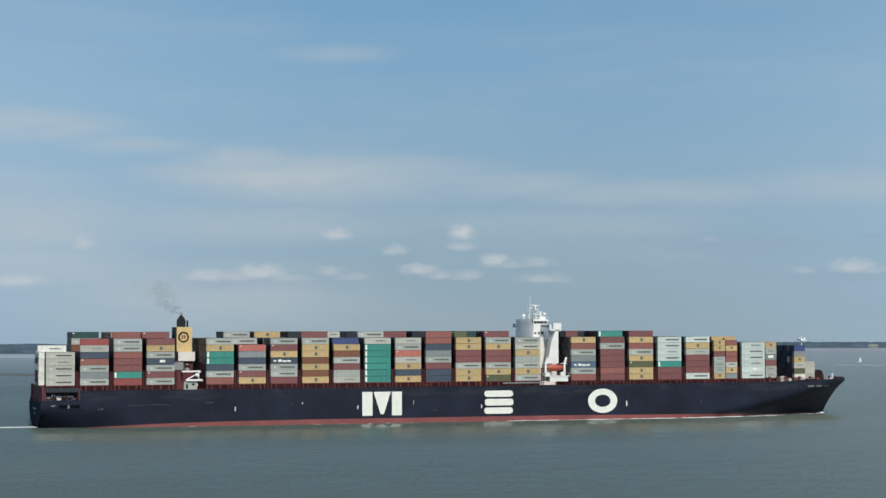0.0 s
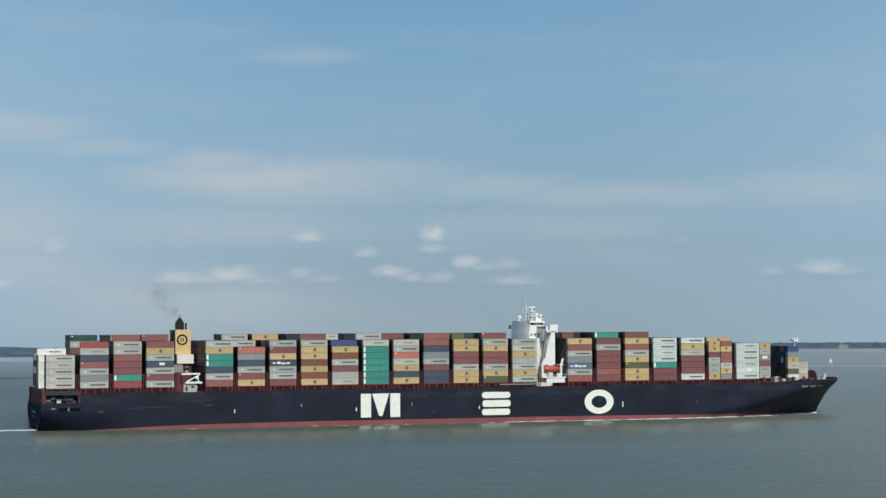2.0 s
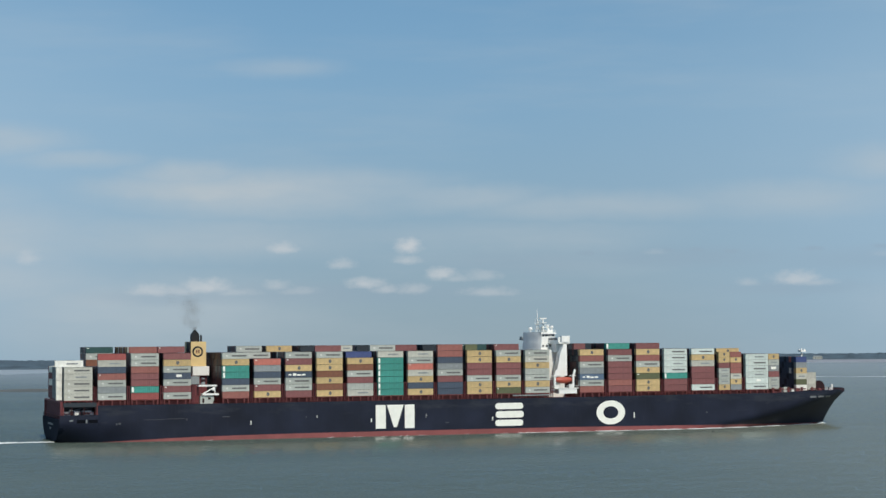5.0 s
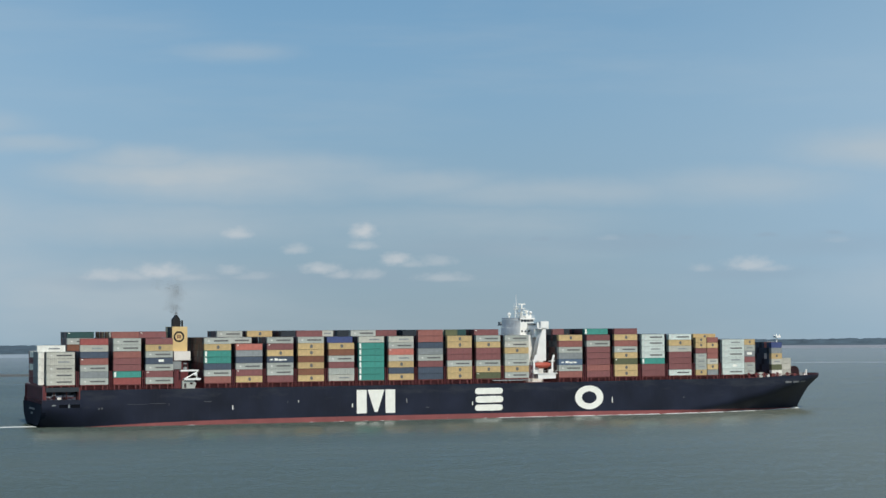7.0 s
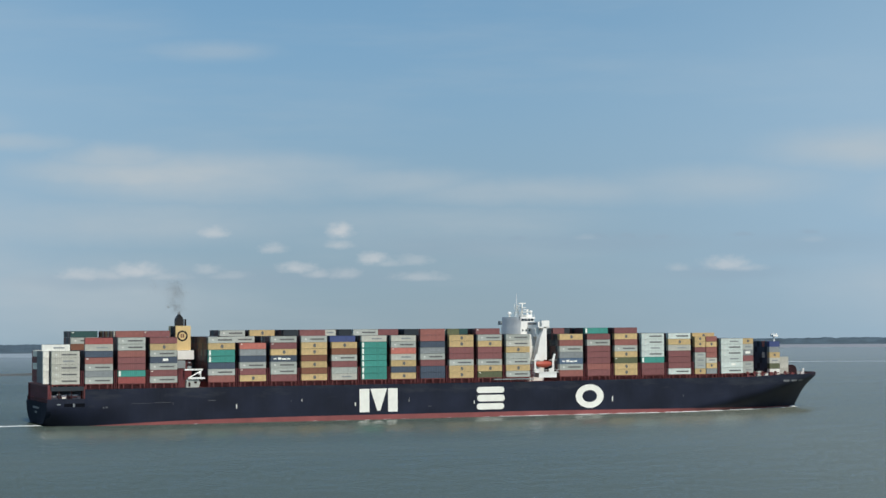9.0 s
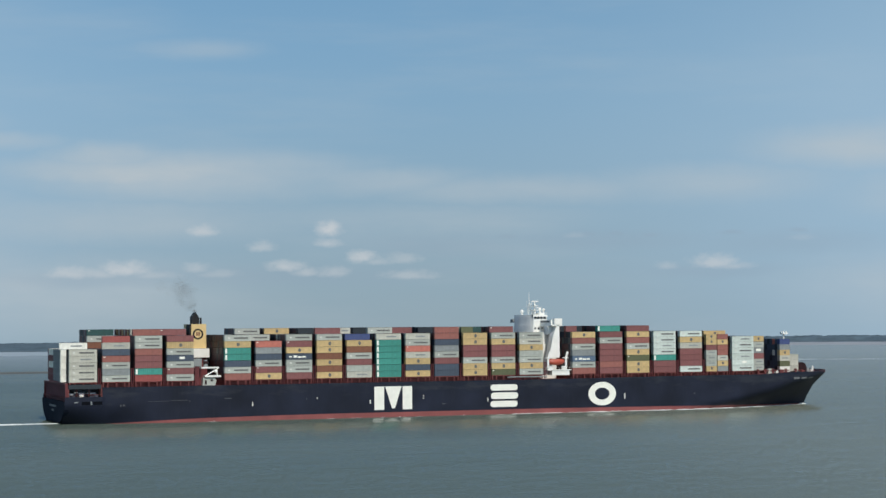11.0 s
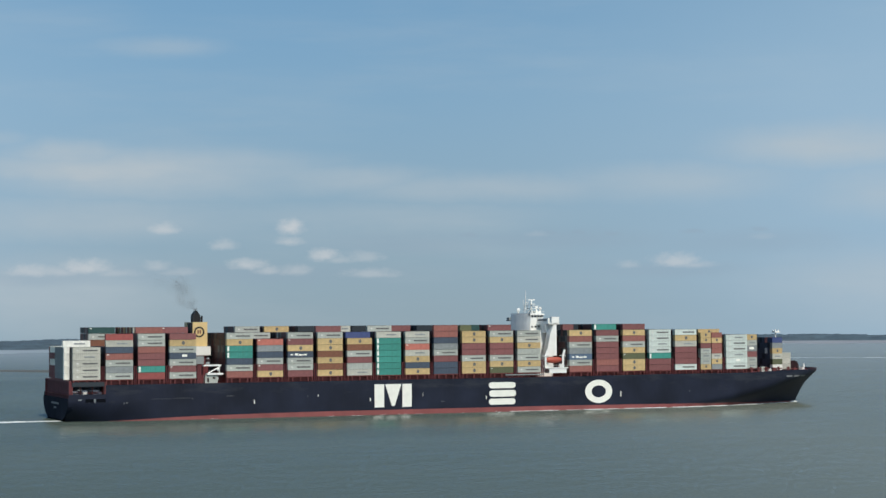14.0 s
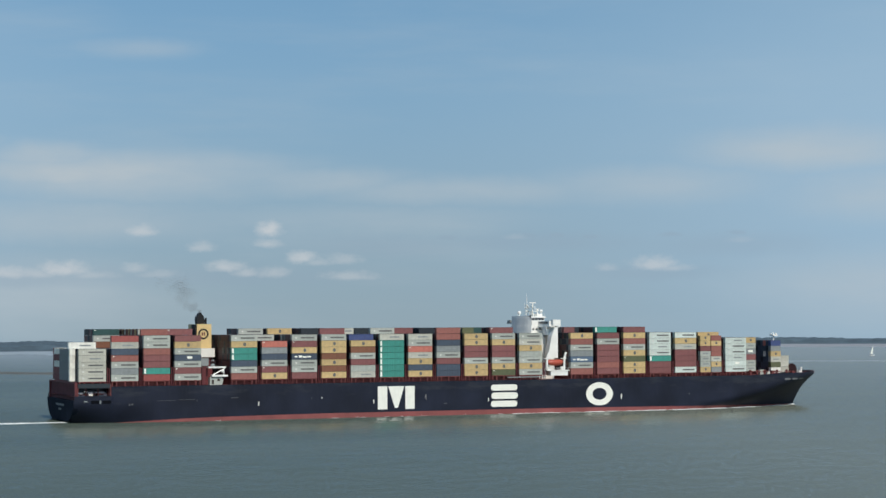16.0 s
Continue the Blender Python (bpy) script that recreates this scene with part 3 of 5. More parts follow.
def build_hull(ship):
    upper, lower = bmesh.new(), bmesh.new()
    xs = hull_stations()
    n = len(xs)

    def strip(bm, levels):
        for side in (-1, 1):
            grid = []
            for i, x in enumerate(xs):
                col = []
                for lv in levels:
                    z = lv(x)
                    # the last stations fan out to the raked stem
                    xx = x
                    if x > 138:
                        s = (x - 138) / 108
                        xx = 138 + (stem_x(z) - 138) * s
                    if i == n - 1:
                        y = CENTRE + side * 0.12
                    else:
                        y = CENTRE + side * half_breadth(xx, z)
                    col.append(bm.verts.new((xx, y, z)))
                grid.append(col)
            for a, b in zip(grid, grid[1:]):
                for j in range(len(levels) - 1):
                    bm.faces.new((a[j], b[j], b[j + 1], a[j + 1]))

    def lv(k):
        return lambda x: red_z(x) + (top_z(x) - red_z(x)) * k
    ups = [lv(k / 12) for k in range(13)]
    strip(upper, ups)
    lows = [lambda x: -2.5, lambda x: min(-0.5, red_z(x) - 0.1), lambda x: red_z(x)]
    strip(lower, lows)
    part("hull", upper, HULL, ship, "long dark navy painted steel hull", smooth=True)
    part("boot_topping", lower, BOOT, ship, "dull red band of bottom paint along the waterline", smooth=True)
    # transom: flat plate with rounded lower corners
    bm = bmesh.new()
    out = []
    for k in range(0, 13):
        a = math.pi / 2 * k / 12
        out.append((CENTRE - HALF + 15 - 15 * math.sin(a), 10.2 - 9.6 * math.cos(a) if k < 12 else 10.2))
    pts = [(y, z) for y, z in out] + [(2 * CENTRE - y, z) for y, z in reversed(out)]
    f = [bm.verts.new((STERN - 0.4, y, z)) for y, z in pts]
    b = [bm.verts.new((STERN + 3.0, y, z)) for y, z in pts]
    bm.faces.new(f)
    for i in range(len(pts)):
        bm.faces.new((f[i], f[(i + 1) % len(pts)], b[(i + 1) % len(pts)], b[i]))
    part("transom", bm, DULL_NAVY, ship, "dark navy transom with rounded lower corners")
    ya, yb = CENTRE - HALF + 0.6, CENTRE + HALF - 0.6
    bm = bmesh.new()
    box(bm, STERN + 1.0, STERN + 1.6, ya + 0.3, yb - 0.3, 10.2, 17.9)
    part("stern_bulkhead", bm, STERN_RED, ship, "dull maroon bulkhead of the mooring deck")
    for y0, y1, z0, z1 in ((ya, ya + 0.9, 10.2, 18.2), (yb - 0.9, yb, 10.2, 18.2), (ya + 0.9, yb - 0.9, 17.6, 18.2)):
        bm = bmesh.new()
        box(bm, STERN + 0.3, STERN + 1.3, y0, y1, z0, z1)
        part("stern_frame_bar", bm, SHADE_RED, ship, "dark maroon framing over the transom")
    # deck
    bm = bmesh.new()
    prev = None
    for i, x in enumerate(xs):
        z = top_z(x) - (0.15 if x < 205 else 1.1)
        xx = x if x <= 138 else 138 + (stem_x(z) - 138) * (x - 138) / 108
        h = max(0.1, half_breadth(xx, z) - 0.15) if i < n - 1 else 0.1
        cur = (bm.verts.new((xx, CENTRE - h, z)), bm.verts.new((xx, CENTRE + h, z)))
        if prev:
            bm.faces.new((prev[0], cur[0], cur[1], prev[1]))
        prev = cur
    part("deck", bm, DECK, ship, "red-brown painted weather deck")


BAYS = {}  # bay number: aft edge of its boxes


def bay_edges():
    for k, x in zip(range(1, 5), (-142.0, -127.4, -112.9, -98.6)):
        BAYS[k] = x
    for k in range(5, 16):
        BAYS[k] = -72.2 + (k - 5) * 14.46
    for k in range(16, 25):
        BAYS[k] = 100.2 + (k - 16) * 14.62 if k < 23 else (203.0 if k == 23 else 220.6)


bay_edges()
BASE_Z, TIER, BOX_L, BOX_W, BOX_H, ROW = 18.55, 2.9, 12.19, 2.44, 2.80, 2.5


def build_deck_works(ship):
    """Hatch covers, lashing bridges, side pedestals and rails."""
    for k, x in BAYS.items():
        bm = bmesh.new()
        y0 = 2.6 if k < 23 else 10
        box(bm, x + 0.3, x + (BOX_L if k < 23 else 6.0) - 0.3, y0, 2 * CENTRE - y0, 15.8, 18.4 if k < 24 else 17.3)
        part("hatch_cover", bm, DECK, ship)
        if k < 23:
            bm = bmesh.new()
            for px in (x + 0.15, x + 2.2, x + 6.0, x + 9.6, x + BOX_L - 0.65):
                box(bm, px, px + 0.5, 0.1, 0.9, 15.8, BASE_Z - 0.05)
            box(bm, x, x + BOX_L, 0.05, 2.4, BASE_Z - 0.45, BASE_Z - 0.08)
            part("pedestal", bm, DECK, ship)
        if k < 23:
            bm = bmesh.new()
            bx = x + BOX_L + 0.55
            top = 24.4
            w0 = 0.1 if k < 22 else 8.0
            for y in [w0 + i * (2 * CENTRE - 2 * w0 - 0.3) / 12 for i in range(13)]:
                box(bm, bx, bx + 0.35, y, y + 0.3, 15.8, top)
                box(bm, bx + 0.9, bx + 1.2, y, y + 0.3, 15.8, top)
            for z in (18.3, 21.2, 24.1, 26.8):
                if z < top:
                    box(bm, bx - 0.05, bx + 1.25, w0, 2 * CENTRE - w0, z, z + 0.16)
            # redder deck paint taken darker here for the shade of the bay gap
            part("lashing_bridge", bm, SHADE_RED, ship, "dark maroon steel lashing bridge between container bays")
    bm = bmesh.new()
    box(bm, 66.0, 86.5, -0.45, 0.3, 17.3, 17.75)
    part("gangway", bm, BOX["silver"], ship, "stowed dull grey gangway along the rail")
    bm = bmesh.new()
    x = -126.0
    while x < 202:
        if not (-86 < x < -73) and not (85 < x < 100):
            box(bm, x, x + 0.07, -0.3, -0.23, top_z(x) - 0.1, top_z(x) + 1.1)
        x += 2.4
    for z in (0.55, 1.05):
        for a, b in ((-126, -86), (-73, 85), (100, 204)):
            box(bm, a, b, -0.3, -0.24, top_z((a + b) / 2) + z, top_z((a + b) / 2) + z + 0.06)
    part("side_rail", bm, DECK, ship)


def build_marks(ship):
    """Big white shapes on the side, hull signs, draught marks and scuffs."""
    y0, y1 = -0.56, -0.49
    for outline in ([(-1.2, 3.4), (3.6, 3.4), (3.6, 14.2), (-1.2, 14.2)], [(12.7, 3.4), (17.4, 3.4), (17.4, 14.2), (12.7, 14.2)], [(4.1, 14.2), (12.2, 14.2), (8.9, 4.0), (7.4, 4.0)]):
        bm = bmesh.new()
        prism(bm, outline, y0, y1)
        part("hull_mark", bm, MARK_WHITE, ship, "plain white painted shape")
    for z0, z1, a, b in ((3.4, 6.3, 56.9, 70.9), (7.2, 10.3, 57.2, 71.2), (11.2, 14.1, 57.0, 71.0)):
        bm = bmesh.new()
        r = 1.4
        pts = []
        for cx, cz, s in ((b - r, z1 - r, 0), (a + r, z1 - r, 1), (a + r, z0 + r, 2), (b - r, z0 + r, 3)):
            for i in range(6):
                t = math.pi / 2 * (s + i / 5)
                pts.append((cx + r * math.cos(t), cz + r * math.sin(t)))
        prism(bm, pts, y0, y1)
        part("hull_mark", bm, MARK_WHITE, ship, "plain white painted bar")
    bm = bmesh.new()
    n = 36
    cx, cz = 115.6, 8.7
    ring = []
    for i in range(n):
        t = math.tau * i / n
        ring.append([bm.verts.new((cx + rx * math.cos(t), y, cz + rz * math.sin(t))) for rx, rz, y in ((7.4, 5.7, y0), (3.9, 2.9, y0), (7.4, 5.7, y1), (3.9, 2.9, y1))])
    for a, b in zip(ring, ring[1:] + ring[:1]):
        bm.faces.new((a[0], b[0], b[1], a[1]))
        bm.faces.new((a[0], a[2], b[2], b[0]))
        bm.faces.new((a[1], b[1], b[3], a[3]))
    part("hull_mark", bm, MARK_WHITE, ship, "plain white painted oval ring")
    for x, z, w, h in ((-59.6, 6.4, 0.4, 1.9), (-3.5, 6.4, 0.45, 1.7), (55.5, 6.2, 0.4, 1.6), (127.5, 6.0, 0.5, 2.6), (32.5, 5.4, 1.6, 0.3), (-107, 9.5, 9.0, 0.13), (-97, 9.7, 7.5, 0.16), (-88.5, 8.9, 0.25, 0.9), (-72.5, 10.1, 3.4, 0.3), (-34, 8.9, 0.2, 0.8), (166, 7.5, 0.5, 0.8), (-119.6, 7.5, 0.5, 0.85), (-118.5, 7.7, 0.9, 0.8), (23.0, 8.0, 0.12, 2.0), (-29, 9.0, 0.3, 1.0)):
        bm = bmesh.new()
        box(bm, x, x + w, -0.53, -0.49, z, z + h)
        part("draught_mark", bm, MARK_WHITE if h > 0.9 else SCUFF, ship)
    # name on the bow and on the stern, as bars
    for x0, x1 in ((223.0, 226.6), (228.0, 232.0), (233.4, 237.4)):
        bm = bmesh.new()
        zz = 13.9
        ya = CENTRE - half_breadth(x0, zz) - 0.2
        yb = CENTRE - half_breadth(x1, zz) - 0.2
        v = [bm.verts.new(p) for p in ((x0, ya, zz), (x1, yb, zz), (x1, CENTRE - half_breadth(x1, zz + 0.9) - 0.2, zz + 0.9), (x0, CENTRE - half_breadth(x0, zz + 0.9) - 0.2, zz + 0.9))]
        w = [bm.verts.new(p.co + Vector((0, 0.4, 0))) for p in v]
        bm.faces.new(v)
        bm.faces.new(w[::-1])
        for i in range(4):
            bm.faces.new((v[i], w[i], w[(i + 1) % 4], v[(i + 1) % 4]))
        part("name_bar", bm, FAINT, ship)
    for y0b, y1b, z in ((20, 38, 7.2), (26, 32, 5.2)):
        bm = bmesh.new()
        box(bm, STERN - 0.46, STERN - 0.4, y0b, y1b, z, z + 0.9)
        part("name_bar", bm, FAINT, ship)
    build_mooring_deck(ship)


def build_mooring_deck(ship):
    """The open deck under the aftmost bay: roof, pillars, winches, fairleads, inner bulkhead."""
    bm = bmesh.new()
    box(bm, STERN + 1.7, -127.6, 0.0, 2 * CENTRE, 15.6, 17.5)
    part("deck_slab", bm, BOX["black"], ship, "near-black slab over the mooring deck")
    bm = bmesh.new()
    box(bm, STERN + 1.7, -127.6, 7.0, 7.3, 11.9, 15.6)
    part("inner_bulkhead", bm, BOX["navy"], ship, "slate blue inner bulkhead")
    bm = bmesh.new()
    box(bm, -128.0, -127.6, -0.4, 7.0, 11.9, 17.5)
    part("inner_bulkhead", bm, DECK, ship)
    for x in (-142.6, -139.0, -133.6, -128.6):
        bm = bmesh.new()
        box(bm, x, x + 0.45, -0.3, 0.15, 11.9, 15.6)
        # inner pillars get a darker brown: the covered deck's shade in their colour
        part("deck_pillar", bm, DECK if x < -142 else GLOOM, ship)
    for x, r in ((-140.6, 0.7), (-136.4, 1.0), (-131.6, 0.9)):
        bm = bmesh.new()
        tube(bm, (x - 1.1, 2.4, 13.1), (x + 1.1, 2.4, 13.1), r, r, 12)
        for e in (-1.2, 0.0, 1.1):
            tube(bm, (x + e, 2.4, 13.1), (x + e + 0.12, 2.4, 13.1), r * 1.35, r * 1.35, 12)
        box(bm, x - 1.5, x + 1.5, 1.6, 3.4, 12.0, 12.4)
        part("mooring_winch", bm, BOX["navy"], ship)
    for x, z, w, h, m in ((-137.4, 12.2, 1.7, 1.0, MARK_WHITE), (-139.7, 13.9, 1.5, 0.4, BOX["silver"]), (-134.6, 13.6, 4.4, 0.35, BOX["navy"]), (-141.4, 12.9, 1.1, 0.5, BOX["silver"]), (-130.9, 12.2, 1.6, 0.9, BOX["navy"])):
        bm = bmesh.new()
        box(bm, x, x + w, 0.2, 0.9, z, z + h)
        part("mooring_gear", bm, m, ship)
    bm = bmesh.new()
    box(bm, STERN + 0.4, -127.6, -0.32, -0.24, 13.1, 13.18)
    box(bm, STERN + 0.4, -127.6, -0.32, -0.24, 12.6, 12.66)
    part("mooring_rail", bm, DECK, ship)
    # fairleads in the side plating, each a dark mouth in a pale rounded rim
    for x, w in ((-136.6, 3.6), (-131.6, 4.0)):
        bm = bmesh.new()
        # a near-black block on the plating, painted as the mouth's unlit inside
        box(bm, x, x + w, -0.56, -0.4, 8.6, 10.1)
        part("mooring_opening", bm, HOLLOW, ship)
        bm = bmesh.new()
        box(bm, x - 0.25, x + w + 0.25, -0.66, -0.4, 10.1, 10.3)
        box(bm, x - 0.25, x + w + 0.25, -0.66, -0.4, 8.4, 8.6)
        part("fairlead_rim", bm, HULL, ship)
    bm = bmesh.new()
    box(bm, -132.7, -132.1, -0.62, -0.4, 8.6, 10.1)
    part("fairlead_post", bm, BOX["silver"], ship)
    bm = bmesh.new()
    box(bm, -139.8, -138.2, -0.6, -0.4, 9.5, 10.0)
    part("mooring_gear", bm, BOX["silver"], ship)


def build_bridge(ship):
    """Accommodation block with the wheelhouse, wings, masts, lifeboat and davits."""
    house = new("deckhouse")
    house.parent = ship
    bm = bmesh.new()
    box(bm, 88.0, 97.5, 13.0, 46.0, 15.9, 38.8)
    box(bm, 95.45, 97.5, 13.0, 46.0, 38.8, 41.55)
    part("accommodation", bm, WHITE, house, "white accommodation block")
    for z in range(19, 37, 3):
        bm = bmesh.new()
        box(bm, 87.2, 88.0, 13.0, 46.0, z, z + 0.2)
        part("deck_ledge", bm, WHITE, house)
    bm = bmesh.new()
    box(bm, 91.4, 96.8, 4.2, 18.95, 41.6, 42.2)
    part("bridge_deck", bm, WHITE, house)
    # wheelhouse block set in from the sides: a band of panes, a roof that overhangs it
    bm = bmesh.new()
    aft = [(85.9, 38.0), (85.7, 34.5), (85.8, 31.0), (86.2, 27.5), (86.8, 24.0), (87.5, 21.5), (88.4, 19.5)]
    upright(bm, aft + [(95.4, 19.5), (95.4, 38.0)], 42.2, 45.1)
    part("wheelhouse", bm, WHITE, house, "white wheelhouse")
    bm = bmesh.new()
    upright(bm, aft + [(88.6, 19.5), (88.6, 38.0)], 45.1, 46.3)
    part("wheelhouse", bm, WHITE, house, "white wheelhouse")
    bm = bmesh.new()
    box(bm, 88.6, 95.3, 19.65, 37.8, 45.1, 46.3)
    part("window_band", bm, GLASS, house, "dark band of bridge windows")
    for x in (90.0, 91.7, 93.4, 95.2):
        bm = bmesh.new()
        box(bm, x, x + 0.16, 19.5, 19.7, 45.1, 46.3)
        part("window_post", bm, WHITE, house)
    bm = bmesh.new()
    prism(bm, [(88.0, 46.3), (95.9, 46.3), (96.0, 46.7), (95.2, 47.1), (88.0, 47.2)], 19.2, 38.3)
    part("wheelhouse_roof", bm, WHITE, house)
    bm = bmesh.new()
    box(bm, 92.0, 95.0, 21.0, 30.0, 47.1, 48.2)
    part("chart_house", bm, WHITE, house)
    bm = bmesh.new()
    for z in (47.7, 48.2):
        box(bm, 87.2, 95.6, 19.3, 19.36, z, z + 0.06)
    for i in range(7):
        box(bm, 87.2 + 1.38 * i, 87.28 + 1.38 * i, 19.28, 19.38, 47.1, 48.2)
    part("roof_rail", bm, WHITE, house)
    bm = bmesh.new()
    upright(bm, [(x + 0.1, y) for x, y in aft] + [(88.0, 19.5), (88.0, 38.0)], 46.3, 47.2)
    part("casing_top", bm, WHITE, house)
    # deck below it, its aft side a plain bulkhead
    bm = bmesh.new()
    upright(bm, [(x - 0.25, y) for x, y in aft] + [(95.4, 19.0), (95.4, 38.6)], 38.8, 42.2)
    part("upper_deck_house", bm, WHITE, house)
    for x in (88.6, 90.4, 92.2, 94.0):
        bm = bmesh.new()
        box(bm, x, x + 0.8, 18.94, 19.0, 40.2, 41.0)
        part("window", bm, GLASS, house)
    bm = bmesh.new()
    box(bm, 85.0, 88.0, 13.0, 46.0, 38.2, 38.8)
    part("casing_deck", bm, BOX["silver"], house, "grey deck edge under the bulkhead")
    bm = bmesh.new()
    for y in range(14, 46, 4):
        box(bm, 85.05, 85.13, y, y + 0.08, 38.8, 39.8)
    box(bm, 85.05, 85.13, 13.0, 46.0, 39.75, 39.83)
    part("deck_rail", bm, WHITE, house)
    # enclosed wing out to the cab, carried on a tapered bracket
    bm = bmesh.new()
    box(bm, 91.8, 95.4, 6.6, 19.4, 42.2, 44.7)
    part("bridge_wing", bm, WHITE, house, "white enclosed bridge wing")
    bm = bmesh.new()
    box(bm, 91.72, 91.8, 8.0, 18.5, 43.4, 44.2)
    part("window_band", bm, GLASS, house)
    bm = bmesh.new()
    prism(bm, [(91.0, 41.58), (96.0, 41.58), (95.6, 37.6), (91.6, 37.6)], 8.6, 12.9)
    part("wing_bracket", bm, WHITE, house)
    for z in range(20, 36, 3):
        for y in range(15, 44, 5):
            bm = bmesh.new()
            box(bm, 87.93, 88.0, y, y + 1.2, z + 0.6, z + 1.7)
            part("window", bm, GLASS, house)
    for y0, y1 in ((4.0, 6.6), (43.2, 46.0)):
        bm = bmesh.new()
        box(bm, 92.6, 96.7, y0, y1, 42.2, 45.3)
        part("wing_cab", bm, WHITE, house)
    bm = bmesh.new()
    prism(bm, [(95.3, 26.4), (95.3, 42.0), (93.8, 42.0), (93.0, 39.6), (91.9, 37.0), (91.2, 33.6), (90.4, 29.8), (89.6, 26.4)], 4.2, 8.5)
    part("wing_support", bm, WHITE, house, "tall white tapered plate under the bridge wing")
    bm = bmesh.new()
    box(bm, 86.8, 88.4, 38.0, 45.5, 43.4, 44.0)
    box(bm, 86.8, 88.2, 42.0, 45.0, 44.0, 45.2)
    part("wing_arm", bm, BOX["silver"], house)
    mast = new("radar_mast")
    mast.parent = ship
    bm = bmesh.new()
    tube(bm, (91.0, 24, 47.4), (91.0, 24, 53.6), 0.55, 0.28)
    tube(bm, (90.6, 22, 47.2), (90.9, 24, 51), 0.2)
    tube(bm, (90.6, 26, 47.2), (90.9, 24, 51), 0.2)
    part("mast_pole", bm, WHITE, mast)
    for x0, x1, y0, y1, z in ((89.4, 92.6, 21.8, 26.2, 49.4), (89.9, 92.2, 22.2, 25.8, 51.6)):
        bm = bmesh.new()
        box(bm, x0, x1, y0, y1, z, z + 0.3)
        part("mast_platform", bm, WHITE, mast)
    bm = bmesh.new()
    box(bm, 89.2, 92.8, 23.7, 24.3, 53.6, 54.1)
    box(bm, 90.7, 91.3, 23.7, 24.3, 53.1, 53.6)
    part("radar_scanner", bm, WHITE, mast)
    bm = bmesh.new()
    box(bm, 90.9, 93.7, 21.9, 22.4, 50.5, 50.9)
    part("radar_scanner", bm, WHITE, mast)
    # aerial tower on the casing: four legs, platforms and a tall pole
    tower = new("aerial_tower")
    tower.parent = ship
    for dx in (-0.9, 0.9):
        for dy in (-0.9, 0.9):
            bm = bmesh.new()
            tube(bm, (89.6 + dx, 27.5 + dy, 47.4), (89.6 + 0.3 * dx, 27.5 + 0.3 * dy, 52.6), 0.16, 0.12, 6)
            part("leg", bm, WHITE, tower)
    for z, r in ((49.2, 1.3), (51.0, 1.0), (52.5, 0.7)):
        bm = bmesh.new()
        box(bm, 89.6 - r, 89.6 + r, 27.5 - r, 27.5 + r, z, z + 0.22)
        part("platform", bm, WHITE, tower)
    bm = bmesh.new()
    tube(bm, (89.6, 27.5, 52.4), (89.4, 27.5, 58.4), 0.2, 0.07, 6)
    part("aerial_pole", bm, WHITE, tower)
    bm = bmesh.new()
    tube(bm, (88.3, 27.5, 51.2), (88.3, 27.5, 54.0), 0.1, 0.06, 6)
    part("aerial_pole", bm, WHITE, tower)
    bm = bmesh.new()
    tube(bm, (90.8, 27.5, 51.2), (90.8, 27.5, 53.2), 0.1, 0.06, 6)
    part("aerial_pole", bm, WHITE, tower)
    for x, y, z, r in ((94.6, 21.5, 49.6, 0.85), (88.4, 34.0, 48.9, 1.0), (93.0, 22.5, 49.9, 0.75), (95.2, 27.0, 48.4, 0.6)):
        bm = bmesh.new()
        ball(bm, (x, y, z), r)
        tube(bm, (x, y, 47.0), (x, y, z - r * 0.5), r * 0.4)
        part("satellite_dome", bm, WHITE, mast, smooth=True)
    # lifeboat under the wing, with its davits and platform
    boat = new("lifeboat")
    boat.parent = ship
    bm = bmesh.new()
    rings = []
    for i in range(13):
        s = i / 12 * 2 - 1
        w = math.sqrt(max(0.0, 1 - abs(s) ** 2.6)) + 0.03
        rings.append([bm.verts.new((92.0 + 4.6 * s, 1.0 + 1.5 * w * math.cos(a * math.tau / 12), 24.3 + 1.5 * w * math.sin(a * math.tau / 12) + 0.35 * abs(s) ** 2)) for a in range(12)])
    for a, b in zip(rings, rings[1:]):
        for j in range(12):
            bm.faces.new((a[j], b[j], b[(j + 1) % 12], a[(j + 1) % 12]))
    part("boat_hull", bm, ORANGE, boat, "orange enclosed lifeboat hull", smooth=True)
    for x in (87.0, 96.4):
        bm = bmesh.new()
        prism(bm, [(x, 20.5), (x + 0.9, 20.5), (x + 0.9, 26.0), (x + 1.8, 29.2), (x + 1.0, 29.4), (x, 26.4)], 0.2, 0.8)
        box(bm, x - 1.6, x + 1.8, 0.0, 0.5, 26.2, 26.5)
        part("davit", bm, WHITE, boat)
    bm = bmesh.new()
    box(bm, 87.0, 99.4, -0.2, 4.0, 20.3, 20.7)
    box(bm, 89.4, 98.6, 0.2, 4.8, 18.0, 20.3)
    for i in range(8):
        box(bm, 86.0 + i * 1.8, 86.1 + i * 1.8, -0.2, -0.1, 20.7, 21.8)
    box(bm, 85.6, 99.4, -0.2, -0.14, 21.7, 21.8)
    box(bm, 87.5, 89.5, 0.0, 1.2, 20.7, 22.2)
    box(bm, 94.8, 96.8, 0.0, 1.2, 20.7, 22.4)
    part("boat_platform", bm, WHITE, boat)


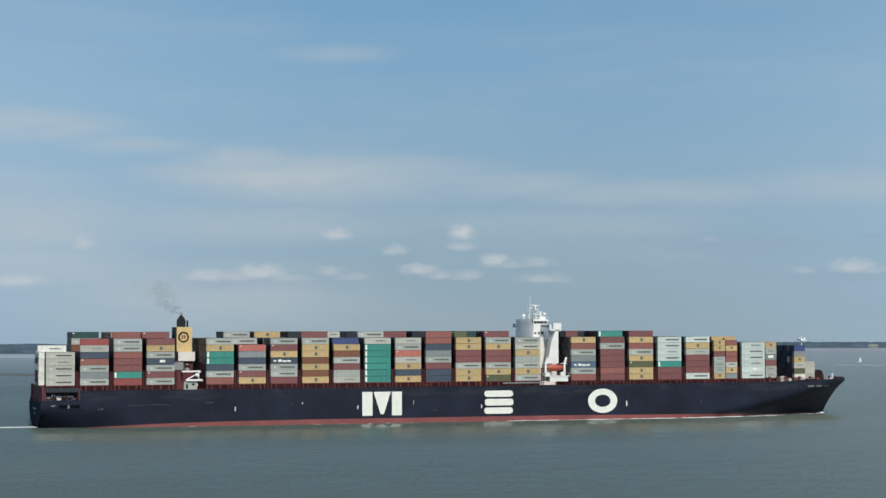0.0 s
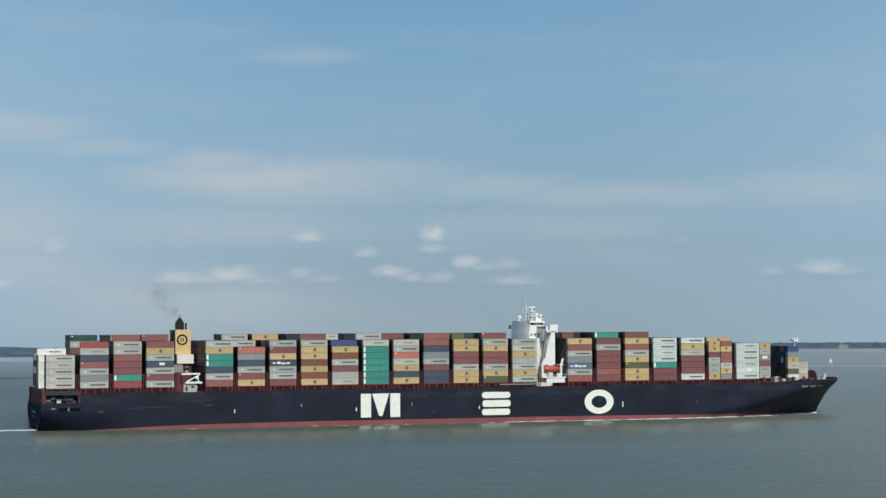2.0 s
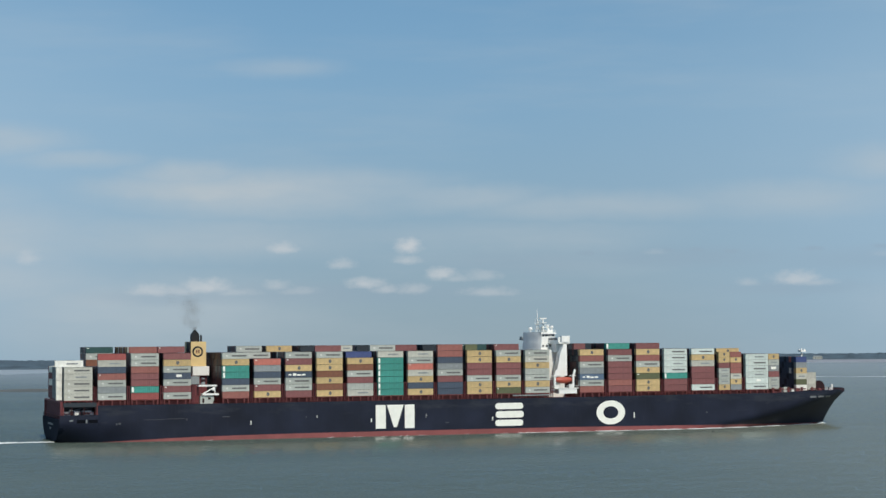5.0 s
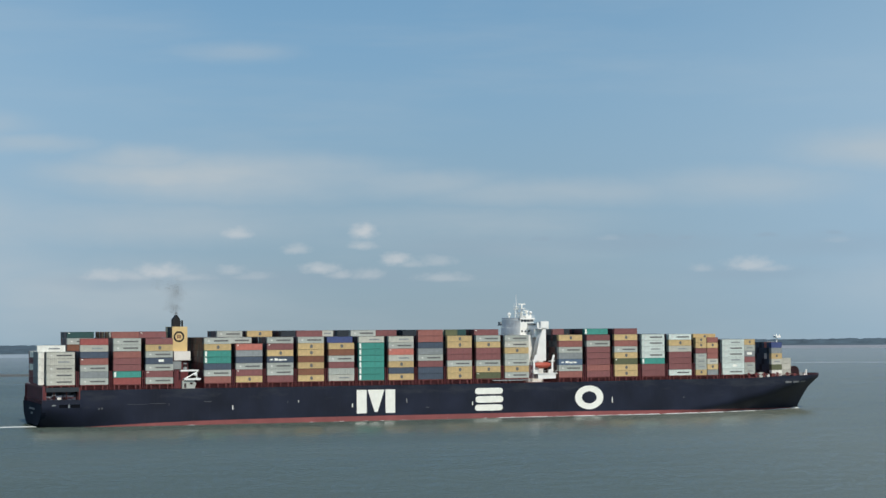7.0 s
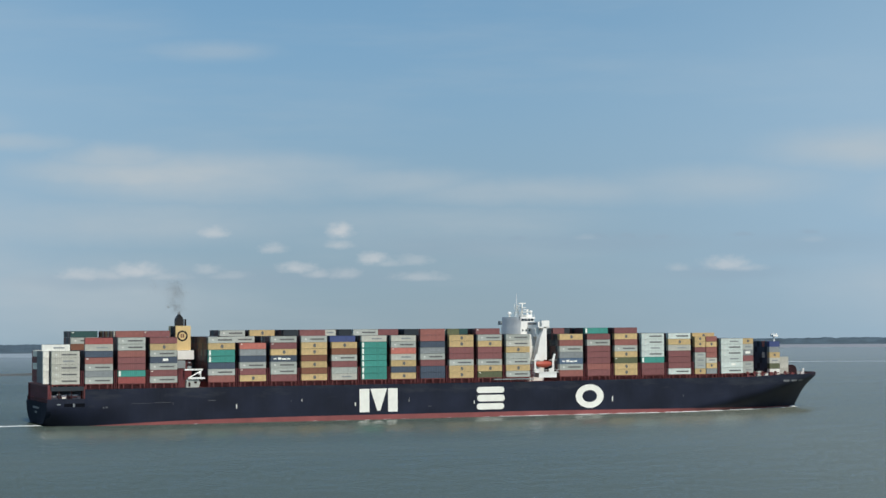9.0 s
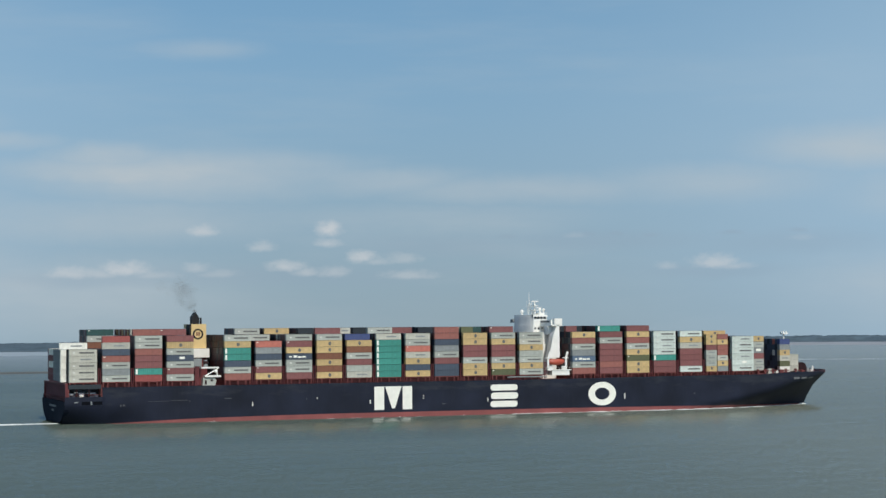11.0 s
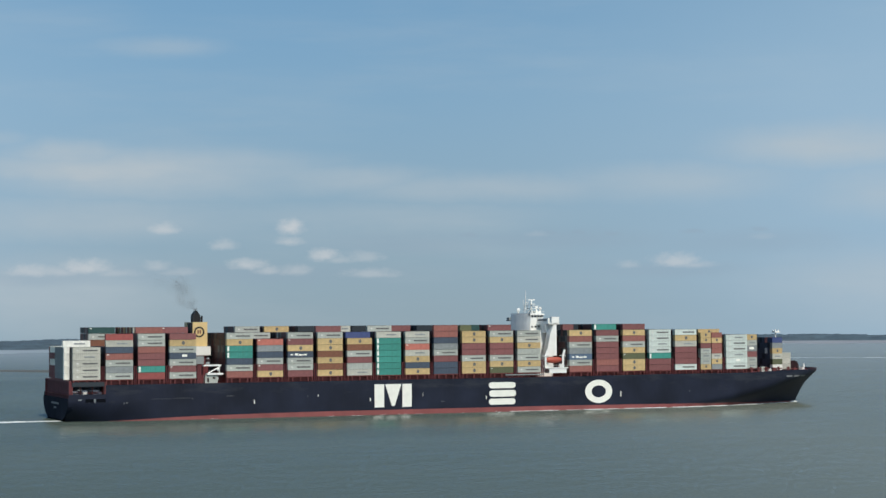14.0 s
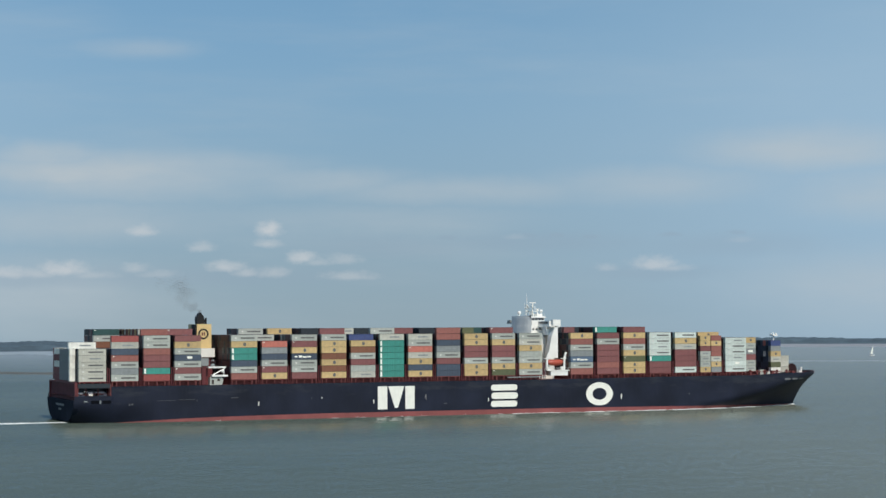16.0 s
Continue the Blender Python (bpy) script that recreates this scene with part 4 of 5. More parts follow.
def build_funnel(ship):
    funnel = new("funnel")
    funnel.parent = ship
    bm = bmesh.new()
    box(bm, -81.6, -74.6, 24.7, 40.0, 32.6, 43.8)
    part("casing", bm, CREAM, funnel, "cream yellow funnel casing")
    bm = bmesh.new()
    box(bm, -82.5, -81.62, 25.2, 31.0, 16.0, 43.6)
    part("aft_casing", bm, BLACK, funnel)
    bm = bmesh.new()
    box(bm, -81.2, -73.6, 22.6, 42.0, 28.4, 32.5)
    part("engine_casing", bm, WHITE, funnel, "white engine casing under the funnel")
    bm = bmesh.new()
    box(bm, -82.0, -74.4, 24.0, 41.0, 15.9, 28.4)
    part("casing_base", bm, SHADE_RED, funnel, "dark maroon casing base")
    bm = bmesh.new()
    n = 24
    ring = []
    for i in range(n):
        t = math.tau * i / n
        ring.append([bm.verts.new((-78.5 + r * math.cos(t), y, 39.2 + r * math.sin(t))) for r, y in ((2.5, 24.6), (1.75, 24.6), (2.5, 24.7), (1.75, 24.7))])
    for a, b in zip(ring, ring[1:] + ring[:1]):
        bm.faces.new((a[0], b[0], b[1], a[1]))
        bm.faces.new((a[0], a[2], b[2], b[0]))
        bm.faces.new((a[1], b[1], b[3], a[3]))
    part("emblem", bm, BLACK, funnel, "plain black ring")
    for x0 in (-79.35, -78.35):
        bm = bmesh.new()
        box(bm, x0, x0 + 0.7, 24.62, 24.7, 38.4, 40.1)
        part("emblem", bm, BOX["brown"], funnel, "plain brown bar")
    bm = bmesh.new()
    prism(bm, [(-80.3, 43.8), (-76.9, 43.8), (-76.8, 46.2), (-77.1, 47.4), (-77.9, 48.4), (-78.4, 49.2), (-78.9, 49.2), (-79.4, 48.3), (-80.2, 47.3), (-80.4, 46.2)], 29.0, 33.0)
    part("exhaust_cap", bm, BLACK, funnel, "black sooty exhaust cap")
    bm = bmesh.new()
    tube(bm, (-75.9, 30, 43.6), (-75.9, 30, 46.8), 0.45)
    part("exhaust_pipe", bm, BLACK, funnel)
    bm = bmesh.new()
    tube(bm, (-75.4, 33, 43.6), (-75.4, 33, 45.8), 0.3)
    part("exhaust_pipe", bm, BLACK, funnel)
    # provision crane and platforms at the side below the funnel
    crane = new("provision_crane")
    crane.parent = ship
    bm = bmesh.new()
    box(bm, -83.0, -74.8, -0.2, 3.0, 23.8, 24.5)
    part("platform", bm, WHITE, crane)
    bm = bmesh.new()
    box(bm, -81.4, -73.9, -0.3, 3.0, 19.9, 20.7)
    part("platform", bm, WHITE, crane)
    for p, q, r in (((-75.2, 0.3, 23.7), (-79.0, 0.3, 21.6), 0.27), ((-79.0, 0.3, 21.6), (-80.8, 0.3, 20.7), 0.27)):
        bm = bmesh.new()
        tube(bm, p, q, r)
        part("strut", bm, WHITE, crane)
    bm = bmesh.new()
    tube(bm, (-75.6, 0.5, 20.8), (-75.6, 0.5, 23.7), 0.28)
    part("post", bm, WHITE, crane)
    bm = bmesh.new()
    ball(bm, (-76.3, -0.1, 22.4), 0.75)
    part("hook_block", bm, WHITE, crane, smooth=True)
    bm = bmesh.new()
    prism(bm, [(-82.2, 16.2), (-76.4, 16.2), (-75.8, 18.4), (-76.6, 19.7), (-82.0, 19.7)], 0.6, 3.4)
    part("crane_house", bm, BOX["grey"], crane)
    for x, z, w, h in ((-81.2, 16.6, 0.9, 1.9), (-78.6, 18.0, 1.2, 0.9)):
        bm = bmesh.new()
        box(bm, x, x + w, 0.52, 0.6, z, z + h)
        part("doorway", bm, GLOOM, crane)
    bm = bmesh.new()
    tube(bm, (-80.6, 1.6, 24.6), (-80.6, 1.6, 27.6), 1.0, 0.7, 10)
    part("slewing_column", bm, BOX["silver"], crane)
    bm = bmesh.new()
    tube(bm, (-81.6, 1.4, 26.4), (-79.6, 1.4, 26.4), 0.85, 0.85, 10)
    part("winch_drum", bm, GLOOM, crane)
    bm = bmesh.new()
    box(bm, -86.2, -81.9, 3.6, 9.0, 24.8, 28.2)
    part("side_house", bm, BOX["silver"], crane)
    bm = bmesh.new()
    box(bm, -85.9, -82.2, 3.9, 8.6, 16.2, 24.8)
    part("side_trunk", bm, SHADE_RED, crane)


def build_bow(ship):
    bm = bmesh.new()
    # breakwater: a rounded plate across the deck with a wing at each end
    box(bm, 233.6, 234.1, 12.0, 2 * CENTRE - 12.0, 16.0, 22.0)
    for y in (11.4, 2 * CENTRE - 12.0):
        prism(bm, [(233.0, 16.0), (233.0, 22.0), (235.4, 22.1), (236.9, 21.4), (237.7, 19.8), (238.0, 16.0)], y, y + 0.5)
    part("breakwater", bm, GLOOM, ship, "dark red steel breakwater")
    fore = new("foremast")
    fore.parent = ship
    bm = bmesh.new()
    tube(bm, (235, CENTRE, 16.0), (235, CENTRE, 38.2), 0.55, 0.3)
    part("mast_pole", bm, WHITE, fore)
    bm = bmesh.new()
    box(bm, 233.8, 236.6, CENTRE - 1.6, CENTRE + 1.6, 36.4, 37.2)
    box(bm, 233.2, 233.9, CENTRE - 0.4, CENTRE + 0.4, 37.2, 37.8)
    box(bm, 236.2, 236.8, CENTRE - 0.4, CENTRE + 0.4, 37.2, 38.0)
    part("lantern_platform", bm, WHITE, fore)
    for x, y, h in ((252.2, CENTRE, 3.2), (250.6, CENTRE - 1, 1.4), (243.0, 22.0, 1.8)):
        bm = bmesh.new()
        tube(bm, (x, y, 15.9), (x, y, 16.6 + h), 0.45, 0.45)
        box(bm, x - 0.7, x + 0.7, y - 0.7, y + 0.7, 15.9, 16.9)
        part("deck_ventilator", bm, WHITE, ship)
    for x in (241.5, 244.5):
        bm = bmesh.new()
        tube(bm, (x, 21, 17.6), (x, 26, 17.6), 1.1, 1.1, 12)
        box(bm, x - 1.0, x + 1.0, 20.5, 26.5, 16.2, 17.0)
        part("windlass", bm, BOX["silver"], ship)
    bm = bmesh.new()
    for i in range(22):
        x = 206 + i * 2.2
        y = CENTRE - half_breadth(x, 17.2) + 0.25
        box(bm, x, x + 0.08, y, y + 0.08, 16.9, 18.2)
        if i < 21:
            tube(bm, (x, y + 0.04, 18.15), (x + 2.2, CENTRE - half_breadth(x + 2.2, 17.2) + 0.29, 18.15), 0.06, 0.06, 6)
    part("bow_rail", bm, DECK, ship)
    for x, w, h, m in ((209.3, 3.4, 2.6, BOX["grey"]), (213.6, 1.8, 1.7, MARK_PALE), (216.4, 2.2, 2.1, DECK), (229.6, 1.6, 1.8, DECK)):
        bm = bmesh.new()
        y = CENTRE - half_breadth(x, 16.5) + 2.2
        box(bm, x, x + w, y, y + 2.0, 16.0, 16.4 + h)
        box(bm, x + 0.3, x + w - 0.3, y + 0.3, y + 1.7, 16.4 + h, 16.7 + h)
        part("deck_locker", bm, m, ship)
    for x in (203, 207, 211.5, 219, 225):
        bm = bmesh.new()
        y = CENTRE - half_breadth(x, 16.5) + 1.6
        box(bm, x, x + 0.9, y, y + 1.0, 16.0, 19.2)
        box(bm, x - 0.8, x + 2.4, y, y + 0.5, 18.2, 18.6)
        part("deck_gear", bm, DECK, ship)


ship = tagged(new("container_ship"), "long navy container ship, red waterline, white bridge, loaded deck", "ship")
aboard(ship)
build_hull(ship)
build_deck_works(ship)
build_marks(ship)
build_bridge(ship)
build_funnel(ship)
build_bow(ship)

# ---- containers ----


def container_meshes(length, colour, height):
    """Body with ribbed sides, frame of posts and rails, a pair of doors."""
    bm = bmesh.new()
    L, W, H = length, BOX_W, height
    n = 14 if length > 8 else 7
    # ribbed long sides as one folded sheet each, flat roof and floor
    for y, s in ((0.06, -1), (W - 0.06, 1)):
        prev = None
        for i in range(4 * n + 1):
            x = 0.15 + (L - 0.3) * i / (4 * n)
            d = 0.0 if i % 4 in (0, 1) else -0.04
            cur = (bm.verts.new((x, y + s * d, 0.15)), bm.verts.new((x, y + s * d, H - 0.12)))
            if prev:
                bm.faces.new((prev[0], cur[0], cur[1], prev[1]))
            prev = cur
    box(bm, 0.1, L - 0.1, 0.14, W - 0.14, 0.06, H - 0.05)
    body = finish(bm, "body", colour)
    bm = bmesh.new()
    for x in (0, L - 0.16):
        for y in (0, W - 0.16):
            box(bm, x, x + 0.16, y, y + 0.16, 0, H)
    for y in (0, W - 0.1):
        box(bm, 0.16, L - 0.16, y, y + 0.1, 0, 0.16)
        box(bm, 0.16, L - 0.16, y, y + 0.1, H - 0.12, H)
    for x in (0, L - 0.12):
        box(bm, x, x + 0.12, 0.16, W - 0.16, 0, 0.16)
        box(bm, x, x + 0.12, 0.16, W - 0.16, H - 0.12, H)
    fr = finish(bm, "frame", colour)
    doors = []
    for y0 in (0.17, W / 2 + 0.02):
        bm = bmesh.new()
        w = W / 2 - 0.19
        box(bm, 0.02, 0.09, y0, y0 + w, 0.17, H - 0.13)
        for k in (0.3, 0.7):
            box(bm, -0.02, 0.02, y0 + w * k - 0.03, y0 + w * k + 0.03, 0.2, H - 0.16)
        doors.append(finish(bm, "door", colour))
    return body, fr, doors


def mark_mesh(kind):
    bm = bmesh.new()
    y0, y1 = -0.012, 0.012
    if kind == "bar":
        box(bm, 4.3, 10.9, y0, y1, 1.05, 1.7)
        mat = MARK_DARK
    elif kind == "square":
        box(bm, 1.6, 2.5, y0, y1, 1.0, 1.75)
        mat = MARK_PALE
    elif kind == "soft":
        box(bm, 4.9, 9.9, y0, y1, 1.1, 1.7)
        mat = BOX["silver"]
    elif kind == "dot":
        pts = [(6.3 + 0.72 * math.cos(math.tau * i / 12), 1.4 + 0.85 * math.sin(math.tau * i / 12)) for i in range(12)]
        prism(bm, pts, y0, y1)
        mat = MARK_DARK
    elif kind == "script":
        for a, b, z0, z1 in ((1.3, 2.6, 1.0, 1.6), (3.4, 5.0, 0.9, 1.9), (5.3, 7.2, 0.8, 1.5), (7.5, 9.2, 0.9, 1.6)):
            box(bm, a, b, y0, y1, z0, z1)
        mat = MARK_WHITE
    elif kind == "edge":
        box(bm, 0.25, 1.15, y0, y1, 0.25, 2.5)
        mat = MARK_WHITE
    elif kind == "corner":
        box(bm, 0.5, 1.3, y0, y1, 2.05, 2.4)
        mat = MARK_WHITE
    elif kind == "patch":
        box(bm, 5.7, 8.1, y0, y1, 0.95, 2.05)
        mat = MARK_WHITE
    elif kind == "dot_s":
        pts = [(3.0 + 0.6 * math.cos(math.tau * i / 12), 1.4 + 0.7 * math.sin(math.tau * i / 12)) for i in range(12)]
        prism(bm, pts, y0, y1)
        mat = MARK_DARK
    elif kind == "patch_s":
        box(bm, 1.4, 4.2, y0, y1, 0.9, 2.2)
        mat = MARK_WHITE
    elif kind == "bar_s":
        box(bm, 1.5, 4.8, y0, y1, 1.1, 1.7)
        mat = BOX["silver"]
    return finish(bm, "mark", mat)


KINDS, MARKS = {}, {}
WORDS = {"grey": "light grey", "beige": "pale beige", "yellow": "mustard yellow", "maroon": "dull maroon", "orange": "faded orange-red", "navy": "dark slate blue", "teal": "teal green", "white": "bright white", "olive": "dark olive green", "salmon": "faded salmon red", "silver": "dull grey", "blue": "deep blue", "steel": "faded steel blue", "black": "near-black", "green": "dark bottle green", "red": "red", "brown": "rust brown", "mint": "pale mint-white"}
MARK_WORDS = {"bar": "with a dark lettering bar", "soft": "with a faint grey bar", "dot": "with a dark round emblem", "dot_s": "with a dark round emblem", "script": "with broken white bars", "edge": "with a white edge panel", "corner": "with a small white corner mark", "patch": "with a white patch", "bar_s": "with a faint grey bar", "patch_s": "with a white patch", "": "with plain ribbed sides"}


def container(colour, mark, x, y, z, short=False, low=False):
    key = (colour, short, low)
    if key not in KINDS:
        KINDS[key] = container_meshes(5.9 if short else BOX_L, BOX[colour], 2.55 if low else BOX_H)
    body, fr, doors = KINDS[key]
    ob = new("shipping_container", body)
    for name, me in (("frame", fr), ("door", doors[0]), ("door", doors[1])):
        new(name, me).parent = ob
    for m in (mark, "square") if mark == "bar" else (mark,) if mark else ():
        if m not in MARKS:
            MARKS[m] = mark_mesh(m)
        new("mark", MARKS[m]).parent = ob
    size = "twenty-foot" if short else "forty-foot"
    tagged(ob, f"{WORDS[colour]} {size} shipping container {MARK_WORDS[mark]}", "shipping container", "containers stacked on deck")
    aboard(ob, Matrix.Translation((x, y, z)))


LETTER = {"M": ("mint", "bar"), "m": ("mint", "soft"), "G": ("grey", "bar"), "g": ("grey", ""), "E": ("beige", "bar"), "e": ("beige", "soft"), "Y": ("yellow", "dot"), "y": ("yellow", ""), "R": ("maroon", "corner"), "r": ("maroon", ""),
          "O": ("orange", ""), "o": ("orange", "corner"), "N": ("navy", ""), "n": ("steel", "script"), "v": ("navy", "script"), "T": ("teal", "edge"), "W": ("white", "soft"), "L": ("olive", "corner"), "P": ("salmon", "corner"),
          "S": ("silver", ""), "s": ("silver", "soft"), "U": ("blue", ""), "K": ("black", ""), "D": ("green", "corner"), "b": ("brown", ""), "B": ("navy", "patch"), "p": ("mint", "patch"), "x": ("red", "")}
# outermost stacks, from the top down
STACKS = {1: "EeEEE", 2: "xeNoGsG", 3: "GGOrrTx", 4: "rYGBGRG", 5: "GYTTNGO", 6: "PSNGRY", 7: "GRYvGGr", 8: "GYYbYbY", 9: "YbGrge", 10: "eTTTTTT", 11: "eGPeYNY",
          12: "OONsGrNN", 13: "YYrrGYY", 14: "GYrrGYL", 15: "GEYgGYG", 16: "YOGsnGO", 17: "rGrrrOr", 18: "rYOGYLYY", 19: "MMmMTrr", 20: "MYerrrM", 22: "mMMmpM"}
SMALL = {0: "YYrGGGY", 1: "OYOOeYS"}
SHORT = {"Y": ("yellow", "dot_s"), "r": ("maroon", ""), "G": ("grey", "bar_s"), "O": ("orange", ""), "e": ("beige", "bar_s"), "S": ("silver", ""), "p": ("silver", "patch_s"), "w": ("white", ""), "L": ("olive", ""), "T": ("teal", ""), "K": ("black", ""), "U": ("blue", "")}
# seen over the outer stacks: bay, row, tier, kind
TOPS = [(2, 15, 8, "D"), (2, 15, 7, "G"), (2, 15, 6, "b"), (3, 2, 8, "O"), (4, 6, 8, "R"), (6, 15, 8, "G"), (6, 8, 7, "G"), (7, 15, 8, "Y"), (7, 6, 7, "G"), (8, 1, 8, "r"), (8, 12, 8, "K"),
        (9, 1, 7, "U"), (10, 5, 8, "G"), (10, 14, 8, "K"), (11, 10, 8, "r"), (11, 13, 8, "K"), (12, 9, 8, "K"), (13, 3, 8, "D"), (13, 6, 8, "b"), (14, 1, 8, "R"), (16, 6, 8, "K"), (17, 1, 8, "T")]
SHORT_TOPS = [(9, 5, "e"), (16, 3, "r"), (13, 1, "L")]
INNER = {1: 5, 2: 5, 3: 7, 4: 7, 5: 7, 6: 7, 7: 7, 8: 7, 9: 7, 10: 7, 11: 7, 12: 7, 13: 7, 14: 7, 15: 7, 16: 7, 17: 7, 18: 7, 19: 6, 20: 7, 21: 6, 22: 6, 23: 6, 24: 5}
TALL = {2: (15, 22), 4: (7, 22), 6: (16, 22), 7: (16, 22), 8: (13, 20), 10: (15, 21), 11: (11, 20), 12: (9, 22), 13: (7, 16), 14: (2, 12), 16: (7, 15), 17: (2, 10), 18: (1, 10)}


def stow():
    used = set()
    for bay, stack in STACKS.items():
        for i, c in enumerate(reversed(stack)):
            container(*LETTER[c], BAYS[bay], 0.0, BASE_Z + TIER * i)
            used.add((bay, 0, i + 1))
    for s, stack in SMALL.items():
        for i, c in enumerate(reversed(stack)):
            container(*SHORT[c], BAYS[21] + s * 6.3, 0.0, BASE_Z + 2.65 * i, True, True)
            used.add((21, 0, i + 1))
    # bay 1: a white stack set aft of its neighbours
    for i in range(6):
        container("white", "soft" if i == 5 else "", BAYS[1] - (3.0 if i == 5 else 2.5), 3 * ROW, BASE_Z + TIER * i)
    # near-black boxes added to fill the dark gap beside the white stack
    for row in (1, 2):
        for i in range(5):
            container("black", "", BAYS[1], row * ROW, BASE_Z + TIER * i)
    for bay, row, tier, c in TOPS:
        container(*LETTER[c], BAYS[bay], row * ROW, BASE_Z + TIER * (tier - 1))
        used.add((bay, row, tier))
    for bay, row, c in SHORT_TOPS:
        container(*SHORT[c], BAYS[bay], row * ROW, BASE_Z + TIER * 7, True)
        for tier in (1, 2, 3, 4, 5, 6, 7):
            used.discard((bay, row, tier))
    for row in range(4, 19):
        container(("brown", "yellow", "maroon", "brown", "beige")[row % 5], "", BAYS[3], row * ROW, BASE_Z + TIER * 7)
    container("yellow", "dot", BAYS[21], ROW, BASE_Z + TIER * 6)
    # stepped twenty-foot stacks where the hull narrows
    for i, c in enumerate("GGrpGY"):
        container(*SHORT[c], 203.0, 5.0, BASE_Z + TIER * i, True)
    for i, c in enumerate("wLeYSU"):
        container(*SHORT[c], 220.6, 9.0, 17.4 + TIER * 0.965 * i, True)
    for i in range(3):
        container("beige", "", 227.2, 11.6, 17.6 + TIER * i, True)
    # aftmost bay, its ends in full view over the stern
    for row in range(4, 23):
        for tier in range(5):
            kind = "silver" if row < 17 else ("white" if tier in (4, 2) and row < 22 else "maroon")
            container(kind, "", BAYS[1] - 0.02 * (row % 3), row * ROW, BASE_Z + TIER * tier)
    # forward stack, dark ends facing aft
    for row in range(4, 12):
        for tier in range(6):
            kind = {(5, 5): "salmon", (5, 3): "white"}.get((row, tier), "black" if (row + tier) % 4 == 0 else "navy")
            container(kind, "", 220.6, 9.0 + (row - 3) * ROW, 17.4 + TIER * 0.965 * tier, True)
    rnd = random.Random(7)
    verts, faces = [], []
    for bay, top in INNER.items():
        lo, hi = (1, 22) if bay < 23 else ((3, 20) if bay == 23 else (12, 16))
        length, start = (BOX_L, BAYS[bay]) if bay < 23 else (5.9, 203.0 if bay == 23 else 220.6)
        if bay == 1:
            continue
        for row in range(lo, hi + 1):
            n = top - (1 if bay == 6 and row < 8 else 0)
            if bay in TALL and TALL[bay][0] <= row <= TALL[bay][1]:
                n = 8
            for tier in range(1, n + 1):
                if (bay, row, tier) in used:
                    continue
                x, y, z = start, row * ROW + (1.5 if bay == 24 else 0.0), (BASE_Z if bay < 24 else 17.4) + TIER * (tier - 1)
                k = len(verts)
                j = rnd.uniform(-0.05, 0.05)
                verts += [(x + j + a * length, y + b * BOX_W, z + c * BOX_H) for a in (0, 1) for b in (0, 1) for c in (0, 1)]
                faces += [tuple(k + i for i in q) for q in ((0, 1, 3, 2), (4, 6, 7, 5), (0, 4, 5, 1), (2, 3, 7, 6), (0, 2, 6, 4), (1, 5, 7, 3))]
    me = bpy.data.meshes.new("container_stow")
    me.from_pydata(verts, [], faces)
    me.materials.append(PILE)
    ob = tagged(new("container_stow", me), "packed inner rows of mixed coloured shipping containers", "shipping containers", kind="stuff")
    aboard(ob)


stow()

# ---- foam, boats, smoke ----


def foam_patch(bm, x, y, w, d, n, seed, size=1.0, crest=0.2):
    rnd = random.Random(seed)
    for _ in range(n):
        a, r = rnd.uniform(0, math.tau), math.sqrt(rnd.random())
        cx, cy, s = x + w * r * math.cos(a), y + d * r * math.sin(a), size * rnd.uniform(0.12, 0.6) ** 1.3
        m = rnd.randint(5, 7)
        ring = [bm.verts.new((cx + 2.4 * s * math.cos(math.tau * i / m) * rnd.uniform(0.5, 1.3), cy + s * math.sin(math.tau * i / m) * rnd.uniform(0.5, 1.3), 0.02)) for i in range(m)]
        mid = bm.verts.new((cx, cy, 0.04 + crest * s))
        for i in range(m):
            bm.faces.new((ring[i], ring[(i + 1) % m], mid))


